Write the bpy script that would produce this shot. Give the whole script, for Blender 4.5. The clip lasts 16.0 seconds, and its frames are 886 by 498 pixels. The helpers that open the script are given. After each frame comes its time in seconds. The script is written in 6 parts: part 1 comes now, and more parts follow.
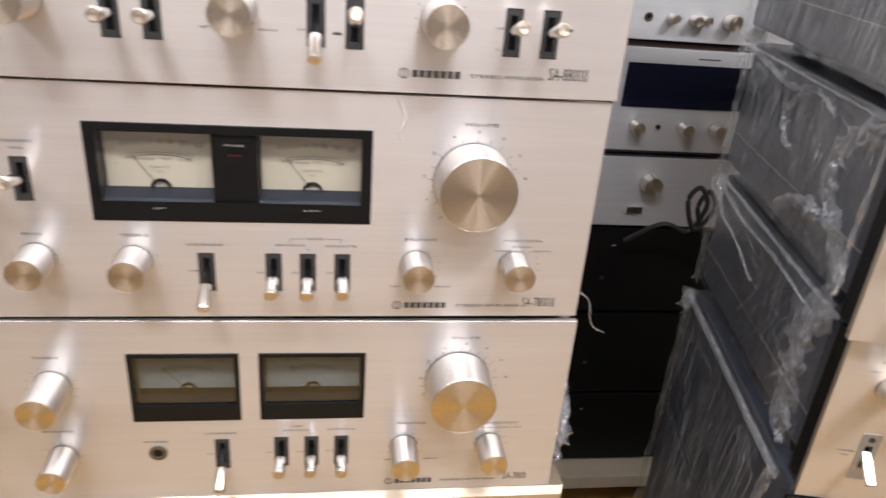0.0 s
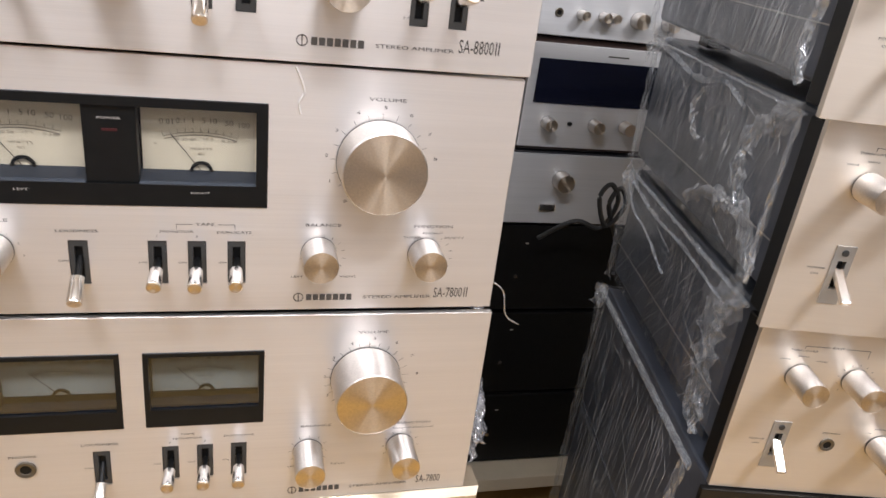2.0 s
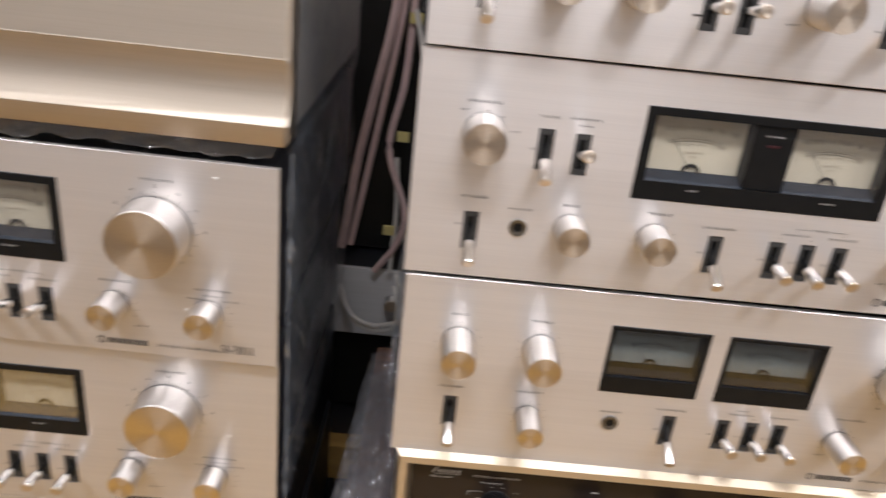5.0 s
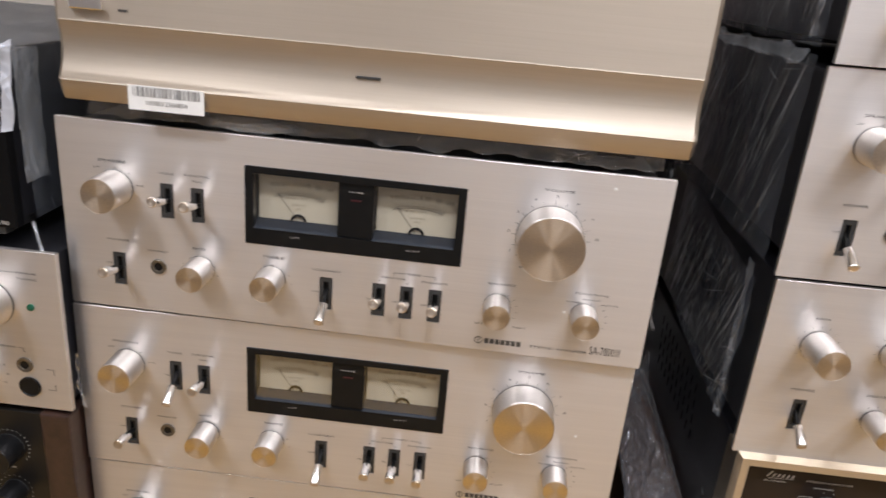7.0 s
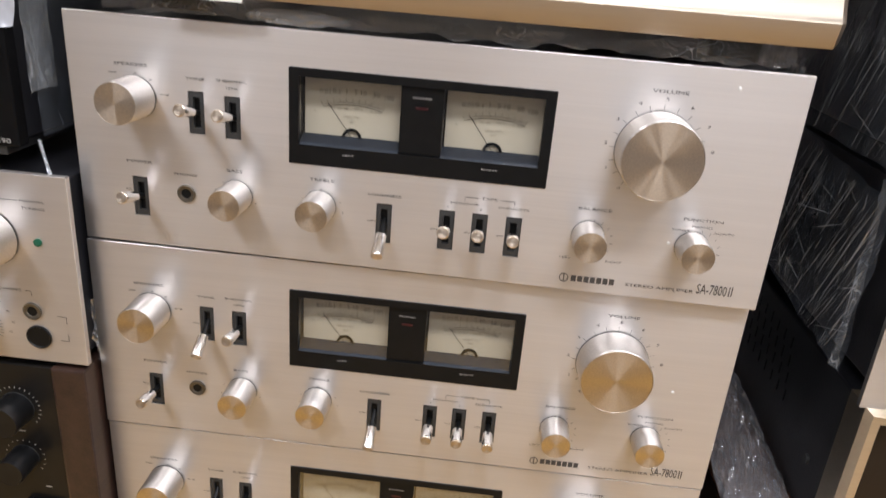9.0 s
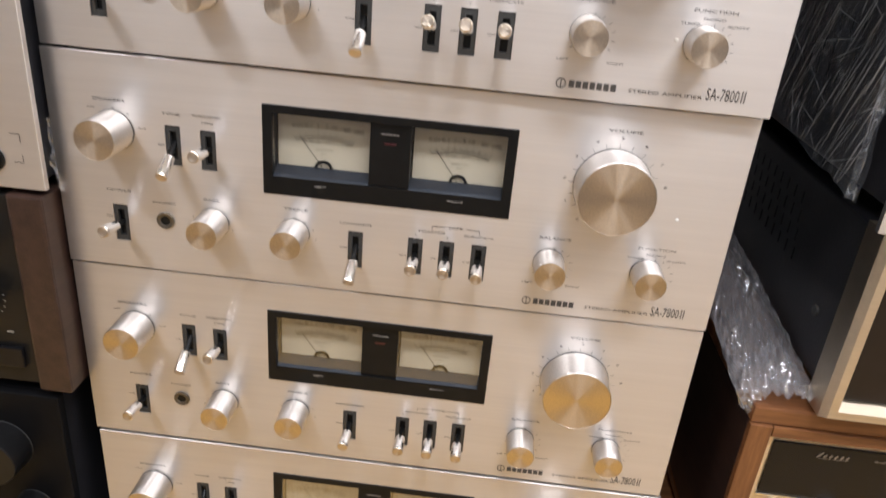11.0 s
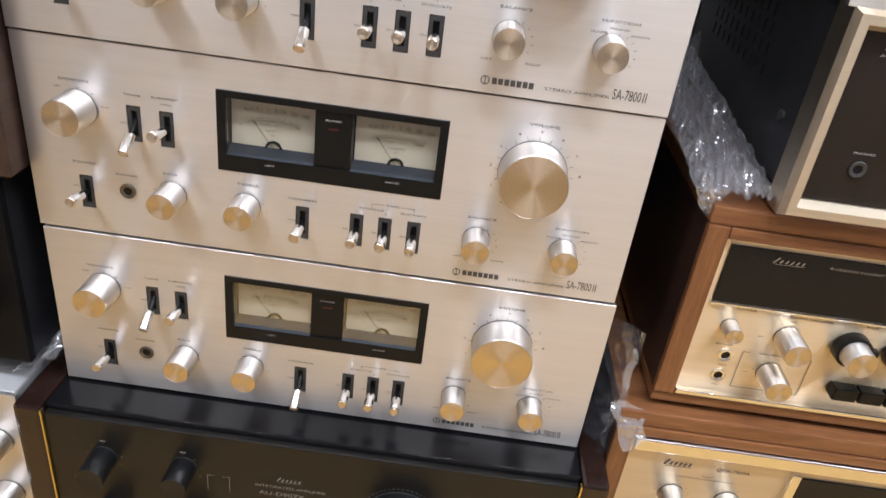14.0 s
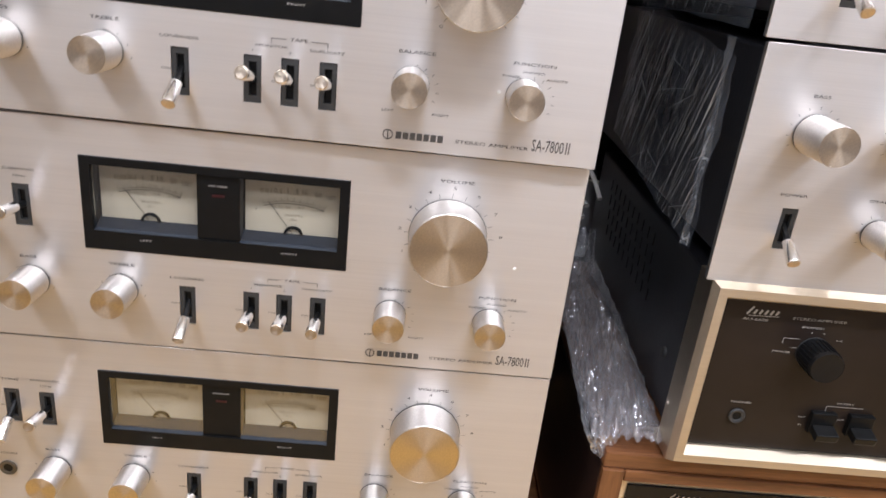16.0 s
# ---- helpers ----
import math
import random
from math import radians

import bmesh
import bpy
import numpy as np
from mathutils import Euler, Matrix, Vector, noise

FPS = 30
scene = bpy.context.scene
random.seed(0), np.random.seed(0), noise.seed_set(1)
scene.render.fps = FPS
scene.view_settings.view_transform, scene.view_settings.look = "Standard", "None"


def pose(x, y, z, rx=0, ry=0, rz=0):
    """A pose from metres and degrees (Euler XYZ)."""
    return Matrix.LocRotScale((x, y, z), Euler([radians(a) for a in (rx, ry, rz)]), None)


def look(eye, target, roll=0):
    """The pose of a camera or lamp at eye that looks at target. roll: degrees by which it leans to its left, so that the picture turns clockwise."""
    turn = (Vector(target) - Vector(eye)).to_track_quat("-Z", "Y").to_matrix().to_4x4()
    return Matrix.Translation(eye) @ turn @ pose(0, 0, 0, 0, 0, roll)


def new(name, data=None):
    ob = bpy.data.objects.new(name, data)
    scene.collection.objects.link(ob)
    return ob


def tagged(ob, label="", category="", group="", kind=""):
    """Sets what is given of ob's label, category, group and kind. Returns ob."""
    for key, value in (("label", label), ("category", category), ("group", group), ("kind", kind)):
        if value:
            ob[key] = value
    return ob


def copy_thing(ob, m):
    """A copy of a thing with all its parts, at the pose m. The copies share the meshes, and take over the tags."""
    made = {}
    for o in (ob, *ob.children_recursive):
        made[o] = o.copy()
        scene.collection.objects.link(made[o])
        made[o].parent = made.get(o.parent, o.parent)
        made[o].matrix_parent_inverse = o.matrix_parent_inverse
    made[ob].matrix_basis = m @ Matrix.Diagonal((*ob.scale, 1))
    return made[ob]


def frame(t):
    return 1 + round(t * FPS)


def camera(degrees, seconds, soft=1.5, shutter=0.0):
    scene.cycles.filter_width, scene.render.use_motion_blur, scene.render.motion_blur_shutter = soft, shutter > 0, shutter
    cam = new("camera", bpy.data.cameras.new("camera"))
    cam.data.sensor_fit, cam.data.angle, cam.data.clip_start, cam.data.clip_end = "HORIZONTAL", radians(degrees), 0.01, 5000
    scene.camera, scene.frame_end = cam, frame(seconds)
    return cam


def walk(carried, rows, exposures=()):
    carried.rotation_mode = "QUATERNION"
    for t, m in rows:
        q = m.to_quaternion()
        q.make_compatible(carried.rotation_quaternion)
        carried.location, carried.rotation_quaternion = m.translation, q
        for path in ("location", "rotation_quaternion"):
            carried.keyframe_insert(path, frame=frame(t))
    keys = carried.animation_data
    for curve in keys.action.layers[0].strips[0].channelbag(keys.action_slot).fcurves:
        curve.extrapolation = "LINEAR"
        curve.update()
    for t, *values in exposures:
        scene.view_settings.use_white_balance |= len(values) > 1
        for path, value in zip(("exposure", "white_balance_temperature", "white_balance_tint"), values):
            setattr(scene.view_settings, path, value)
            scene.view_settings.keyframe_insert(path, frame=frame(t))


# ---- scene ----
cam = camera(62.6, 16.0, shutter=0.5)
PATH = [
    (0, (0.767, -0.398, 1.383), (1.063, 1.386, 0.53), 5.1),
    (0.5, (0.801, -0.389, 1.37), (1.199, 1.388, 0.544), 6.1),
    (1, (0.81, -0.377, 1.358), (1.258, 1.389, 0.534), 6.3),
    (1.5, (0.791, -0.381, 1.353), (1.284, 1.376, 0.535), 6.8),
    (2, (0.777, -0.378, 1.36), (1.3, 1.374, 0.549), 7.6),
    (2.5, (0.752, -0.374, 1.362), (1.287, 1.371, 0.543), 8.2),
    (3, (0.728, -0.371, 1.362), (1.24, 1.378, 0.538), 8.3),
    (3.5, (0.694, -0.38, 1.36), (1.129, 1.384, 0.524), 8.1),
    (4, (0.644, -0.395, 1.36), (0.973, 1.396, 0.533), 7.6),
    (4.5, (0.579, -0.403, 1.356), (0.78, 1.398, 0.51), 7.3),
    (5, (0.511, -0.422, 1.35), (0.57, 1.401, 0.529), 6.6),
    (5.2, (0.487, -0.432, 1.349), (0.486, 1.392, 0.528), 6.3),
    (7.3, (0.266, -0.479, 1.313), (0.182, 1.39, 0.605), 5.2),
    (7.5, (0.252, -0.477, 1.308), (0.186, 1.391, 0.599), 5.4),
    (8, (0.248, -0.453, 1.287), (0.152, 1.412, 0.57), 5.1),
    (8.2, (0.247, -0.443, 1.281), (0.139, 1.418, 0.557), 4.7),
    (10.3, (0.263, -0.413, 1.194), (0.175, 1.411, 0.379), 4.8),
    (10.5, (0.261, -0.418, 1.186), (0.171, 1.401, 0.359), 4.9),
    (11, (0.267, -0.42, 1.156), (0.182, 1.389, 0.307), 5.2),
    (11.5, (0.275, -0.418, 1.127), (0.207, 1.37, 0.232), 5.9),
    (12, (0.281, -0.427, 1.087), (0.237, 1.343, 0.158), 7.0),
    (12.5, (0.282, -0.442, 1.064), (0.257, 1.312, 0.104), 7.9),
    (13, (0.286, -0.45, 1.052), (0.267, 1.293, 0.071), 8.3),
    (13.5, (0.292, -0.45, 1.055), (0.279, 1.288, 0.065), 8.2),
    (14, (0.295, -0.452, 1.058), (0.285, 1.293, 0.08), 7.8),
    (14.5, (0.299, -0.451, 1.079), (0.299, 1.315, 0.139), 7.2),
    (15, (0.309, -0.435, 1.112), (0.325, 1.354, 0.218), 6.5),
    (15.5, (0.308, -0.415, 1.139), (0.421, 1.453, 0.433), 8.2),
    (16, (0.321, -0.403, 1.169), (0.421, 1.446, 0.413), 6.5),
]
EXPOSURES = [(0, 0.05, 6500, 13), (3, 0.06, 6450, 11), (5, -0.13, 6500, 12), (7.5, -0.23, 6400, 12), (8.2, -0.19, 6350, 11), (10.5, 0.05, 6450, 11), (11.5, 0.12, 6450, 10), (13, 0.24, 6150, 9), (15, 0.21, 6050, 10), (16, 0.10, 6100, 12)]
walk(cam, [(t, look(eye, target, roll)) for t, eye, target, roll in PATH], EXPOSURES)

# ---- world, lights, exposure ----
world = bpy.data.worlds.new("world")
scene.world = world
world.use_nodes = True
world.node_tree.nodes["Background"].inputs[0].default_value = (0.9, 0.93, 1.0, 1)
world.node_tree.nodes["Background"].inputs[1].default_value = 0.05

LIGHTS = [(-1.9, -0.6, 8), (-0.65, -0.85, 13), (0.42, -0.75, 15), (1.02, -0.8, 12), (1.85, -0.85, 19), (3.1, -0.6, 8), (-0.4, -1.5, 6), (0.95, -1.5, 6), (2.3, -1.5, 6)]
for lx, ly, watts in LIGHTS:
    la = bpy.data.lights.new("ceiling_panel_light", "AREA")
    la.shape, la.size, la.size_y, la.energy = "RECTANGLE", 0.44, 0.20, watts
    la.color = (0.905, 0.925, 1.0)
    lo = new("ceiling_panel_light", la)
    lo.matrix_world = pose(lx, ly, 2.53)


# ---- materials ----
def mat(name, color, rough=0.5, metal=0.0, spec=0.5):
    m = bpy.data.materials.new(name)
    m.use_nodes = True
    b = m.node_tree.nodes["Principled BSDF"]
    b.inputs["Base Color"].default_value = (*color, 1)
    b.inputs["Roughness"].default_value = rough
    b.inputs["Metallic"].default_value = metal
    b.inputs["Specular IOR Level"].default_value = spec
    return m, m.node_tree, b


def node(nt, kind, **inputs):
    n = nt.nodes.new(kind)
    for k, v in inputs.items():
        n.inputs[k].default_value = v
    return n


def coords(nt, scale, which="Object"):
    tc = nt.nodes.new("ShaderNodeTexCoord")
    mp = nt.nodes.new("ShaderNodeMapping")
    mp.inputs["Scale"].default_value = scale
    nt.links.new(tc.outputs[which], mp.inputs["Vector"])
    return mp.outputs["Vector"]


def ramp(nt, source, stops):
    r = nt.nodes.new("ShaderNodeValToRGB")
    e = r.color_ramp.elements
    while len(e) < len(stops):
        e.new(0.5)
    for el, (p, c) in zip(e, stops):
        el.position, el.color = p, (*c, 1) if len(c) == 3 else c
    nt.links.new(source, r.inputs["Fac"])
    return r.outputs["Color"]


def noise_tex(nt, vec, scale, detail=3.0, rough=0.55):
    n = node(nt, "ShaderNodeTexNoise", Scale=scale, Detail=detail, Roughness=rough)
    nt.links.new(vec, n.inputs["Vector"])
    return n.outputs["Fac"]


def bump(nt, b, height, strength, distance=0.001):
    n = node(nt, "ShaderNodeBump", Strength=strength, Distance=distance)
    nt.links.new(height, n.inputs["Height"])
    nt.links.new(n.outputs["Normal"], b.inputs["Normal"])


def brushed(name, color, dark, rough=0.3, aniso=0.75, along=(0, 0, 1), metal=1.0):
    """Aluminium with hairlines along x."""
    m, nt, b = mat(name, color, rough, metal)
    fine = noise_tex(nt, coords(nt, (6, 900, 900)), 2.0, 4)
    broad = noise_tex(nt, coords(nt, (1.6, 70, 70)), 1.5, 4, 0.7)
    mix = nt.nodes.new("ShaderNodeMath")
    mix.operation = "MULTIPLY_ADD"
    mix.inputs[1].default_value = 0.7
    nt.links.new(fine, mix.inputs[0])
    nt.links.new(broad, mix.inputs[2])
    c = ramp(nt, mix.outputs[0], [(0.45, dark), (1.1, color)])
    nt.links.new(c, b.inputs["Base Color"])
    r = nt.nodes.new("ShaderNodeMapRange")
    r.inputs["To Min"].default_value, r.inputs["To Max"].default_value = rough - 0.06, rough + 0.08
    nt.links.new(fine, r.inputs["Value"])
    nt.links.new(r.outputs["Result"], b.inputs["Roughness"])
    b.inputs["Anisotropic"].default_value = aniso
    t = nt.nodes.new("ShaderNodeCombineXYZ")
    for i, v in enumerate(along):
        t.inputs[i].default_value = v
    nt.links.new(t.outputs[0], b.inputs["Tangent"])
    bump(nt, b, fine, 0.06, 0.0002)
    return m


def turned(name, color, rough=0.22, aniso=0.8):
    """Lathe-turned aluminium, hairlines running round the knob's axis."""
    m, nt, b = mat(name, color, rough, 1.0)
    tg = nt.nodes.new("ShaderNodeTangent")
    tg.direction_type, tg.axis = "RADIAL", "Y"
    b.inputs["Anisotropic"].default_value = aniso
    b.inputs["Anisotropic Rotation"].default_value = 0.25
    nt.links.new(tg.outputs[0], b.inputs["Tangent"])
    g = noise_tex(nt, coords(nt, (1, 1, 1)), 900.0, 2)
    c = ramp(nt, g, [(0.3, tuple(0.86 * v for v in color)), (0.7, color)])
    nt.links.new(c, b.inputs["Base Color"])
    return m


def plain(name, color, rough, metal=0.0, vary=0.12, scale=40.0, bumps=0.05, spec=0.5):
    m, nt, b = mat(name, color, rough, metal, spec)
    v = coords(nt, (1, 1, 1))
    f = noise_tex(nt, v, scale, 5)
    lo = tuple(x * (1 - vary) for x in color)
    hi = tuple(min(1, x * (1 + vary)) for x in color)
    nt.links.new(ramp(nt, f, [(0.3, lo), (0.7, hi)]), b.inputs["Base Color"])
    r = nt.nodes.new("ShaderNodeMapRange")
    r.inputs["To Min"].default_value, r.inputs["To Max"].default_value = max(0.02, rough - 0.07), rough + 0.1
    nt.links.new(noise_tex(nt, v, scale * 0.23, 3), r.inputs["Value"])
    nt.links.new(r.outputs["Result"], b.inputs["Roughness"])
    if bumps:
        bump(nt, b, noise_tex(nt, v, scale * 12, 2), bumps, 0.0005)
    return m


def wood(name, light, dark, rough=0.38, stretch=(2.2, 30, 30)):
    m, nt, b = mat(name, light, rough)
    v = coords(nt, stretch)
    w = noise_tex(nt, v, 3.0, 6, 0.62)
    pores = noise_tex(nt, coords(nt, tuple(s * 6 for s in stretch)), 4.0, 2)
    a = nt.nodes.new("ShaderNodeMath")
    a.operation = "MULTIPLY_ADD"
    a.inputs[1].default_value = 0.25
    nt.links.new(pores, a.inputs[0])
    nt.links.new(w, a.inputs[2])
    nt.links.new(ramp(nt, a.outputs[0], [(0.42, dark), (0.82, light)]), b.inputs["Base Color"])
    bump(nt, b, pores, 0.12, 0.0004)
    return m


def film_mat(name, base, crease, stretch, turn=0.0, tint=(0.86, 0.88, 0.94), width=0.02, scale=9.0, depth=0.5, wrinkle=45.0, haze=0.35, grain=(1, 1, 0.5)):
    """Clear stretch film: see-through with a glossy skin, whitish along its many thin folds."""
    m = bpy.data.materials.new(name)
    m.use_nodes = True
    nt = m.node_tree
    nt.nodes.remove(nt.nodes["Principled BSDF"])
    tc = nt.nodes.new("ShaderNodeTexCoord")
    mp = nt.nodes.new("ShaderNodeMapping")
    mp.vector_type = "TEXTURE"
    mp.inputs["Rotation"].default_value = (radians(turn), 0, 0)
    mp.inputs["Scale"].default_value = tuple(1 / s for s in stretch)
    nt.links.new(tc.outputs["Object"], mp.inputs["Vector"])
    n1 = noise_tex(nt, mp.outputs["Vector"], scale, 1.5, 0.45)
    n2 = noise_tex(nt, coords(nt, (1, 1, 1)), 16.0, 4)
    n3 = noise_tex(nt, coords(nt, grain), wrinkle, 3, 0.6)
    k = (0.03, 0.03, 0.03)
    lines = ramp(nt, n1, [(0.40 - width, k), (0.40, (0.6, 0.6, 0.6)), (0.40 + width, k), (0.5 - width, k), (0.5, (1, 1, 1)), (0.5 + width, k), (0.60 - width, k), (0.60, (0.8, 0.8, 0.8)), (0.60 + width, k)])
    mul = nt.nodes.new("ShaderNodeMath")
    mul.operation = "MULTIPLY"
    nt.links.new(lines, mul.inputs[0])
    nt.links.new(ramp(nt, n2, [(0.40, (0.12, 0.12, 0.12)), (0.62, (1, 1, 1))]), mul.inputs[1])
    mr = nt.nodes.new("ShaderNodeMapRange")
    mr.inputs["To Min"].default_value, mr.inputs["To Max"].default_value = base, crease
    nt.links.new(mul.outputs[0], mr.inputs["Value"])
    bp = node(nt, "ShaderNodeBump", Strength=depth, Distance=0.006)
    nt.links.new(n3, bp.inputs["Height"])
    gl = node(nt, "ShaderNodeBsdfGlossy", Roughness=0.11, Color=(0.93, 0.96, 1.0, 1))
    df = node(nt, "ShaderNodeBsdfDiffuse", Color=(*tint, 1))
    for s in (gl, df):
        nt.links.new(bp.outputs["Normal"], s.inputs["Normal"])
    skin, mx = nt.nodes.new("ShaderNodeMixShader"), nt.nodes.new("ShaderNodeMixShader")
    skin.inputs[0].default_value = haze
    nt.links.new(gl.outputs[0], skin.inputs[1])
    nt.links.new(df.outputs[0], skin.inputs[2])
    tr = nt.nodes.new("ShaderNodeBsdfTransparent")
    nt.links.new(mr.outputs["Result"], mx.inputs[0])
    nt.links.new(tr.outputs[0], mx.inputs[1])
    nt.links.new(skin.outputs[0], mx.inputs[2])
    nt.links.new(mx.outputs[0], nt.nodes["Material Output"].inputs[0])
    return m


SILVER = brushed("champagne_brushed_aluminium", (0.755, 0.72, 0.69), (0.68, 0.648, 0.618), 0.39, 0.82, metal=0.94)
SATIN = brushed("satin_champagne_aluminium", (0.50, 0.435, 0.355), (0.45, 0.39, 0.315), 0.46, 0.6)
SILVER_OLD = brushed("pale_brushed_aluminium", (0.77, 0.70, 0.61), (0.72, 0.65, 0.56), 0.37, 0.84, metal=0.94)
GREY_SILVER = brushed("grey_brushed_aluminium", (0.60, 0.60, 0.60), (0.52, 0.52, 0.52), 0.45, 0.8, metal=0.45)
GOLD = brushed("gold_brushed_aluminium", (0.86, 0.72, 0.51), (0.77, 0.63, 0.43), 0.38, 0.9)
RIM = brushed("champagne_rim", (0.70, 0.605, 0.465), (0.62, 0.53, 0.40), 0.40, 0.7)
KNOB = turned("turned_aluminium", (0.80, 0.76, 0.72), 0.42, 0.8)
# same aluminium on end faces, with the golden floor reflection put into its colour
REFLECT_CAP = turned("spun_cap_reflection_tint", (0.72, 0.62, 0.50), 0.32, 0.95)
CHROME = plain("polished_metal", (0.85, 0.83, 0.80), 0.16, 1.0, 0.03, 60, 0)
SLOT = plain("slot_grey_plastic", (0.034, 0.034, 0.033), 0.5, 0, 0.1, 80)
BLACK = plain("black_plastic", (0.006, 0.006, 0.006), 0.36, 0, 0.2, 90, 0.02, 0.22)
SILL = plain("dark_grey_sill", (0.018, 0.023, 0.031), 0.45, 0, 0.15, 80, 0.02, 0.3)
CASE = plain("black_painted_steel", (0.016, 0.016, 0.019), 0.38, 0, 0.25, 30, 0.25)
GREY_CASE = plain("grey_vinyl_steel", (0.064, 0.071, 0.088), 0.36, 0, 0.2, 25, 0.25)
BLACK_FACE = plain("black_anodised_face", (0.010, 0.009, 0.008), 0.36, 0, 0.15, 60, 0.03, 0.3)
BROWN_FACE = plain("dark_brown_face", (0.019, 0.013, 0.010), 0.36, 0, 0.12, 60, 0.03, 0.3)
MATT_BLACK = plain("matt_black_face", (0.004, 0.004, 0.0045), 0.5, 0, 0.15, 60, 0.03, 0.12)
GLOSS = plain("glossy_black_lacquer", (0.006, 0.006, 0.007), 0.2, 0, 0.2, 20, 0, 0.3)
DARK_WOOD = wood("dark_lacquered_wood", (0.024, 0.011, 0.008), (0.010, 0.005, 0.004), 0.2)
WALNUT = wood("walnut_veneer", (0.27, 0.115, 0.045), (0.12, 0.045, 0.018), 0.34)
WALNUT_UP = wood("walnut_veneer_upright", (0.25, 0.105, 0.04), (0.11, 0.04, 0.016), 0.34, (30, 30, 2.2))
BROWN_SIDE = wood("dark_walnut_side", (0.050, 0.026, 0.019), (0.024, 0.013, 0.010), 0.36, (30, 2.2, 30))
CARD = plain("meter_card", (0.75, 0.64, 0.46), 0.6, 0, 0.05, 30, 0)
PRINT = plain("panel_print", (0.07, 0.064, 0.058), 0.6, 0, 0.1, 200, 0)
PRINT_GREY = plain("grey_print", (0.21, 0.165, 0.12), 0.6, 0, 0.1, 200, 0)
WHITE_PRINT = plain("white_print", (0.42, 0.40, 0.37), 0.6, 0, 0.05, 200, 0)
DIM_PRINT = plain("dim_grey_print", (0.24, 0.22, 0.19), 0.6, 0, 0.05, 200, 0)
GOLD_LINE = plain("gold_inlay", (0.75, 0.58, 0.22), 0.3, 1.0, 0.05, 80, 0)
STICKER = plain("white_paper_sticker", (0.80, 0.80, 0.77), 0.55, 0, 0.04, 120, 0.05)
RED = plain("red_indicator", (0.045, 0.007, 0.009), 0.3, 0, 0.1, 60, 0)
GREEN = plain("green_indicator", (0.01, 0.10, 0.055), 0.3, 0, 0.1, 60, 0)
BLUE_GLASS = plain("dark_display_window", (0.006, 0.007, 0.016), 0.08, 0, 0.1, 40, 0)
CABLE_BLACK = plain("black_rubber", (0.02, 0.02, 0.02), 0.45, 0, 0.1, 60, 0.05)
CABLE_PINK = plain("pinkish_cable", (0.60, 0.44, 0.42), 0.45, 0, 0.1, 60, 0.05)
CABLE_WHITE = plain("white_cable", (0.6, 0.57, 0.53), 0.45, 0, 0.1, 60, 0.05)
PLATE_GREY = plain("grey_metal_plate", (0.38, 0.36, 0.33), 0.45, 0.6, 0.05, 80, 0.02)
SOCKET = plain("dark_bronze_socket", (0.16, 0.14, 0.11), 0.32, 0.8, 0.08, 80, 0)
YELLOW = plain("yellow_tag", (0.6, 0.5, 0.2), 0.6, 0, 0.1, 60, 0)
TAN_WALL = plain("brownish_wall_paint", (0.33, 0.325, 0.335), 0.7, 0, 0.08, 5, 0.15)
PLASTER = plain("white_plaster", (0.78, 0.76, 0.72), 0.8, 0, 0.05, 6, 0.15)
FLOOR = wood("oak_floor_wood", (0.66, 0.42, 0.14), (0.52, 0.32, 0.10), 0.4, (2, 18, 18))
BOARD = wood("yellow_board", (0.45, 0.28, 0.09), (0.33, 0.19, 0.055), 0.5, (2, 18, 18))
BEIGE = plain("beige_laminate", (0.55, 0.48, 0.36), 0.5, 0, 0.08, 12, 0.05)
FILM = film_mat("clear_stretch_film", 0.13, 0.9, (5, 17, 0.6), 14, (0.80, 0.88, 1.0), width=0.011, scale=11.0, depth=0.5, wrinkle=30.0, haze=0.3, grain=(1, 1, 0.16))
FILM_FOLD = film_mat("folded_stretch_film", 0.26, 0.97, (9, 9, 3), 10, (0.90, 0.95, 1.0), width=0.022, depth=1.0, wrinkle=85.0, haze=0.45, grain=(1, 1, 0.4))
FILM_EDGE = film_mat("rolled_film_edge", 0.45, 0.97, (6, 14, 6), 0, (0.90, 0.95, 1.0), 0.03, depth=1.0, wrinkle=120.0, haze=0.4)
FILM_CLUMP = film_mat("crumpled_film", 0.36, 1.0, (7, 2.2, 7), 0, (1.0, 0.98, 1.0), 0.012, scale=17.0, depth=0.75, wrinkle=95.0, haze=0.24, grain=(1, 0.35, 1))
FILM_MILK = film_mat("milky_stretch_film", 0.55, 0.95, (6, 9, 3), 0, (0.90, 0.93, 1.0), 0.03, depth=0.3, wrinkle=45.0, haze=0.7)
CREASE = film_mat("film_crease", 0.58, 0.9, (3, 3, 3), 0, (0.95, 0.98, 1.0), 0.1, haze=0.55)


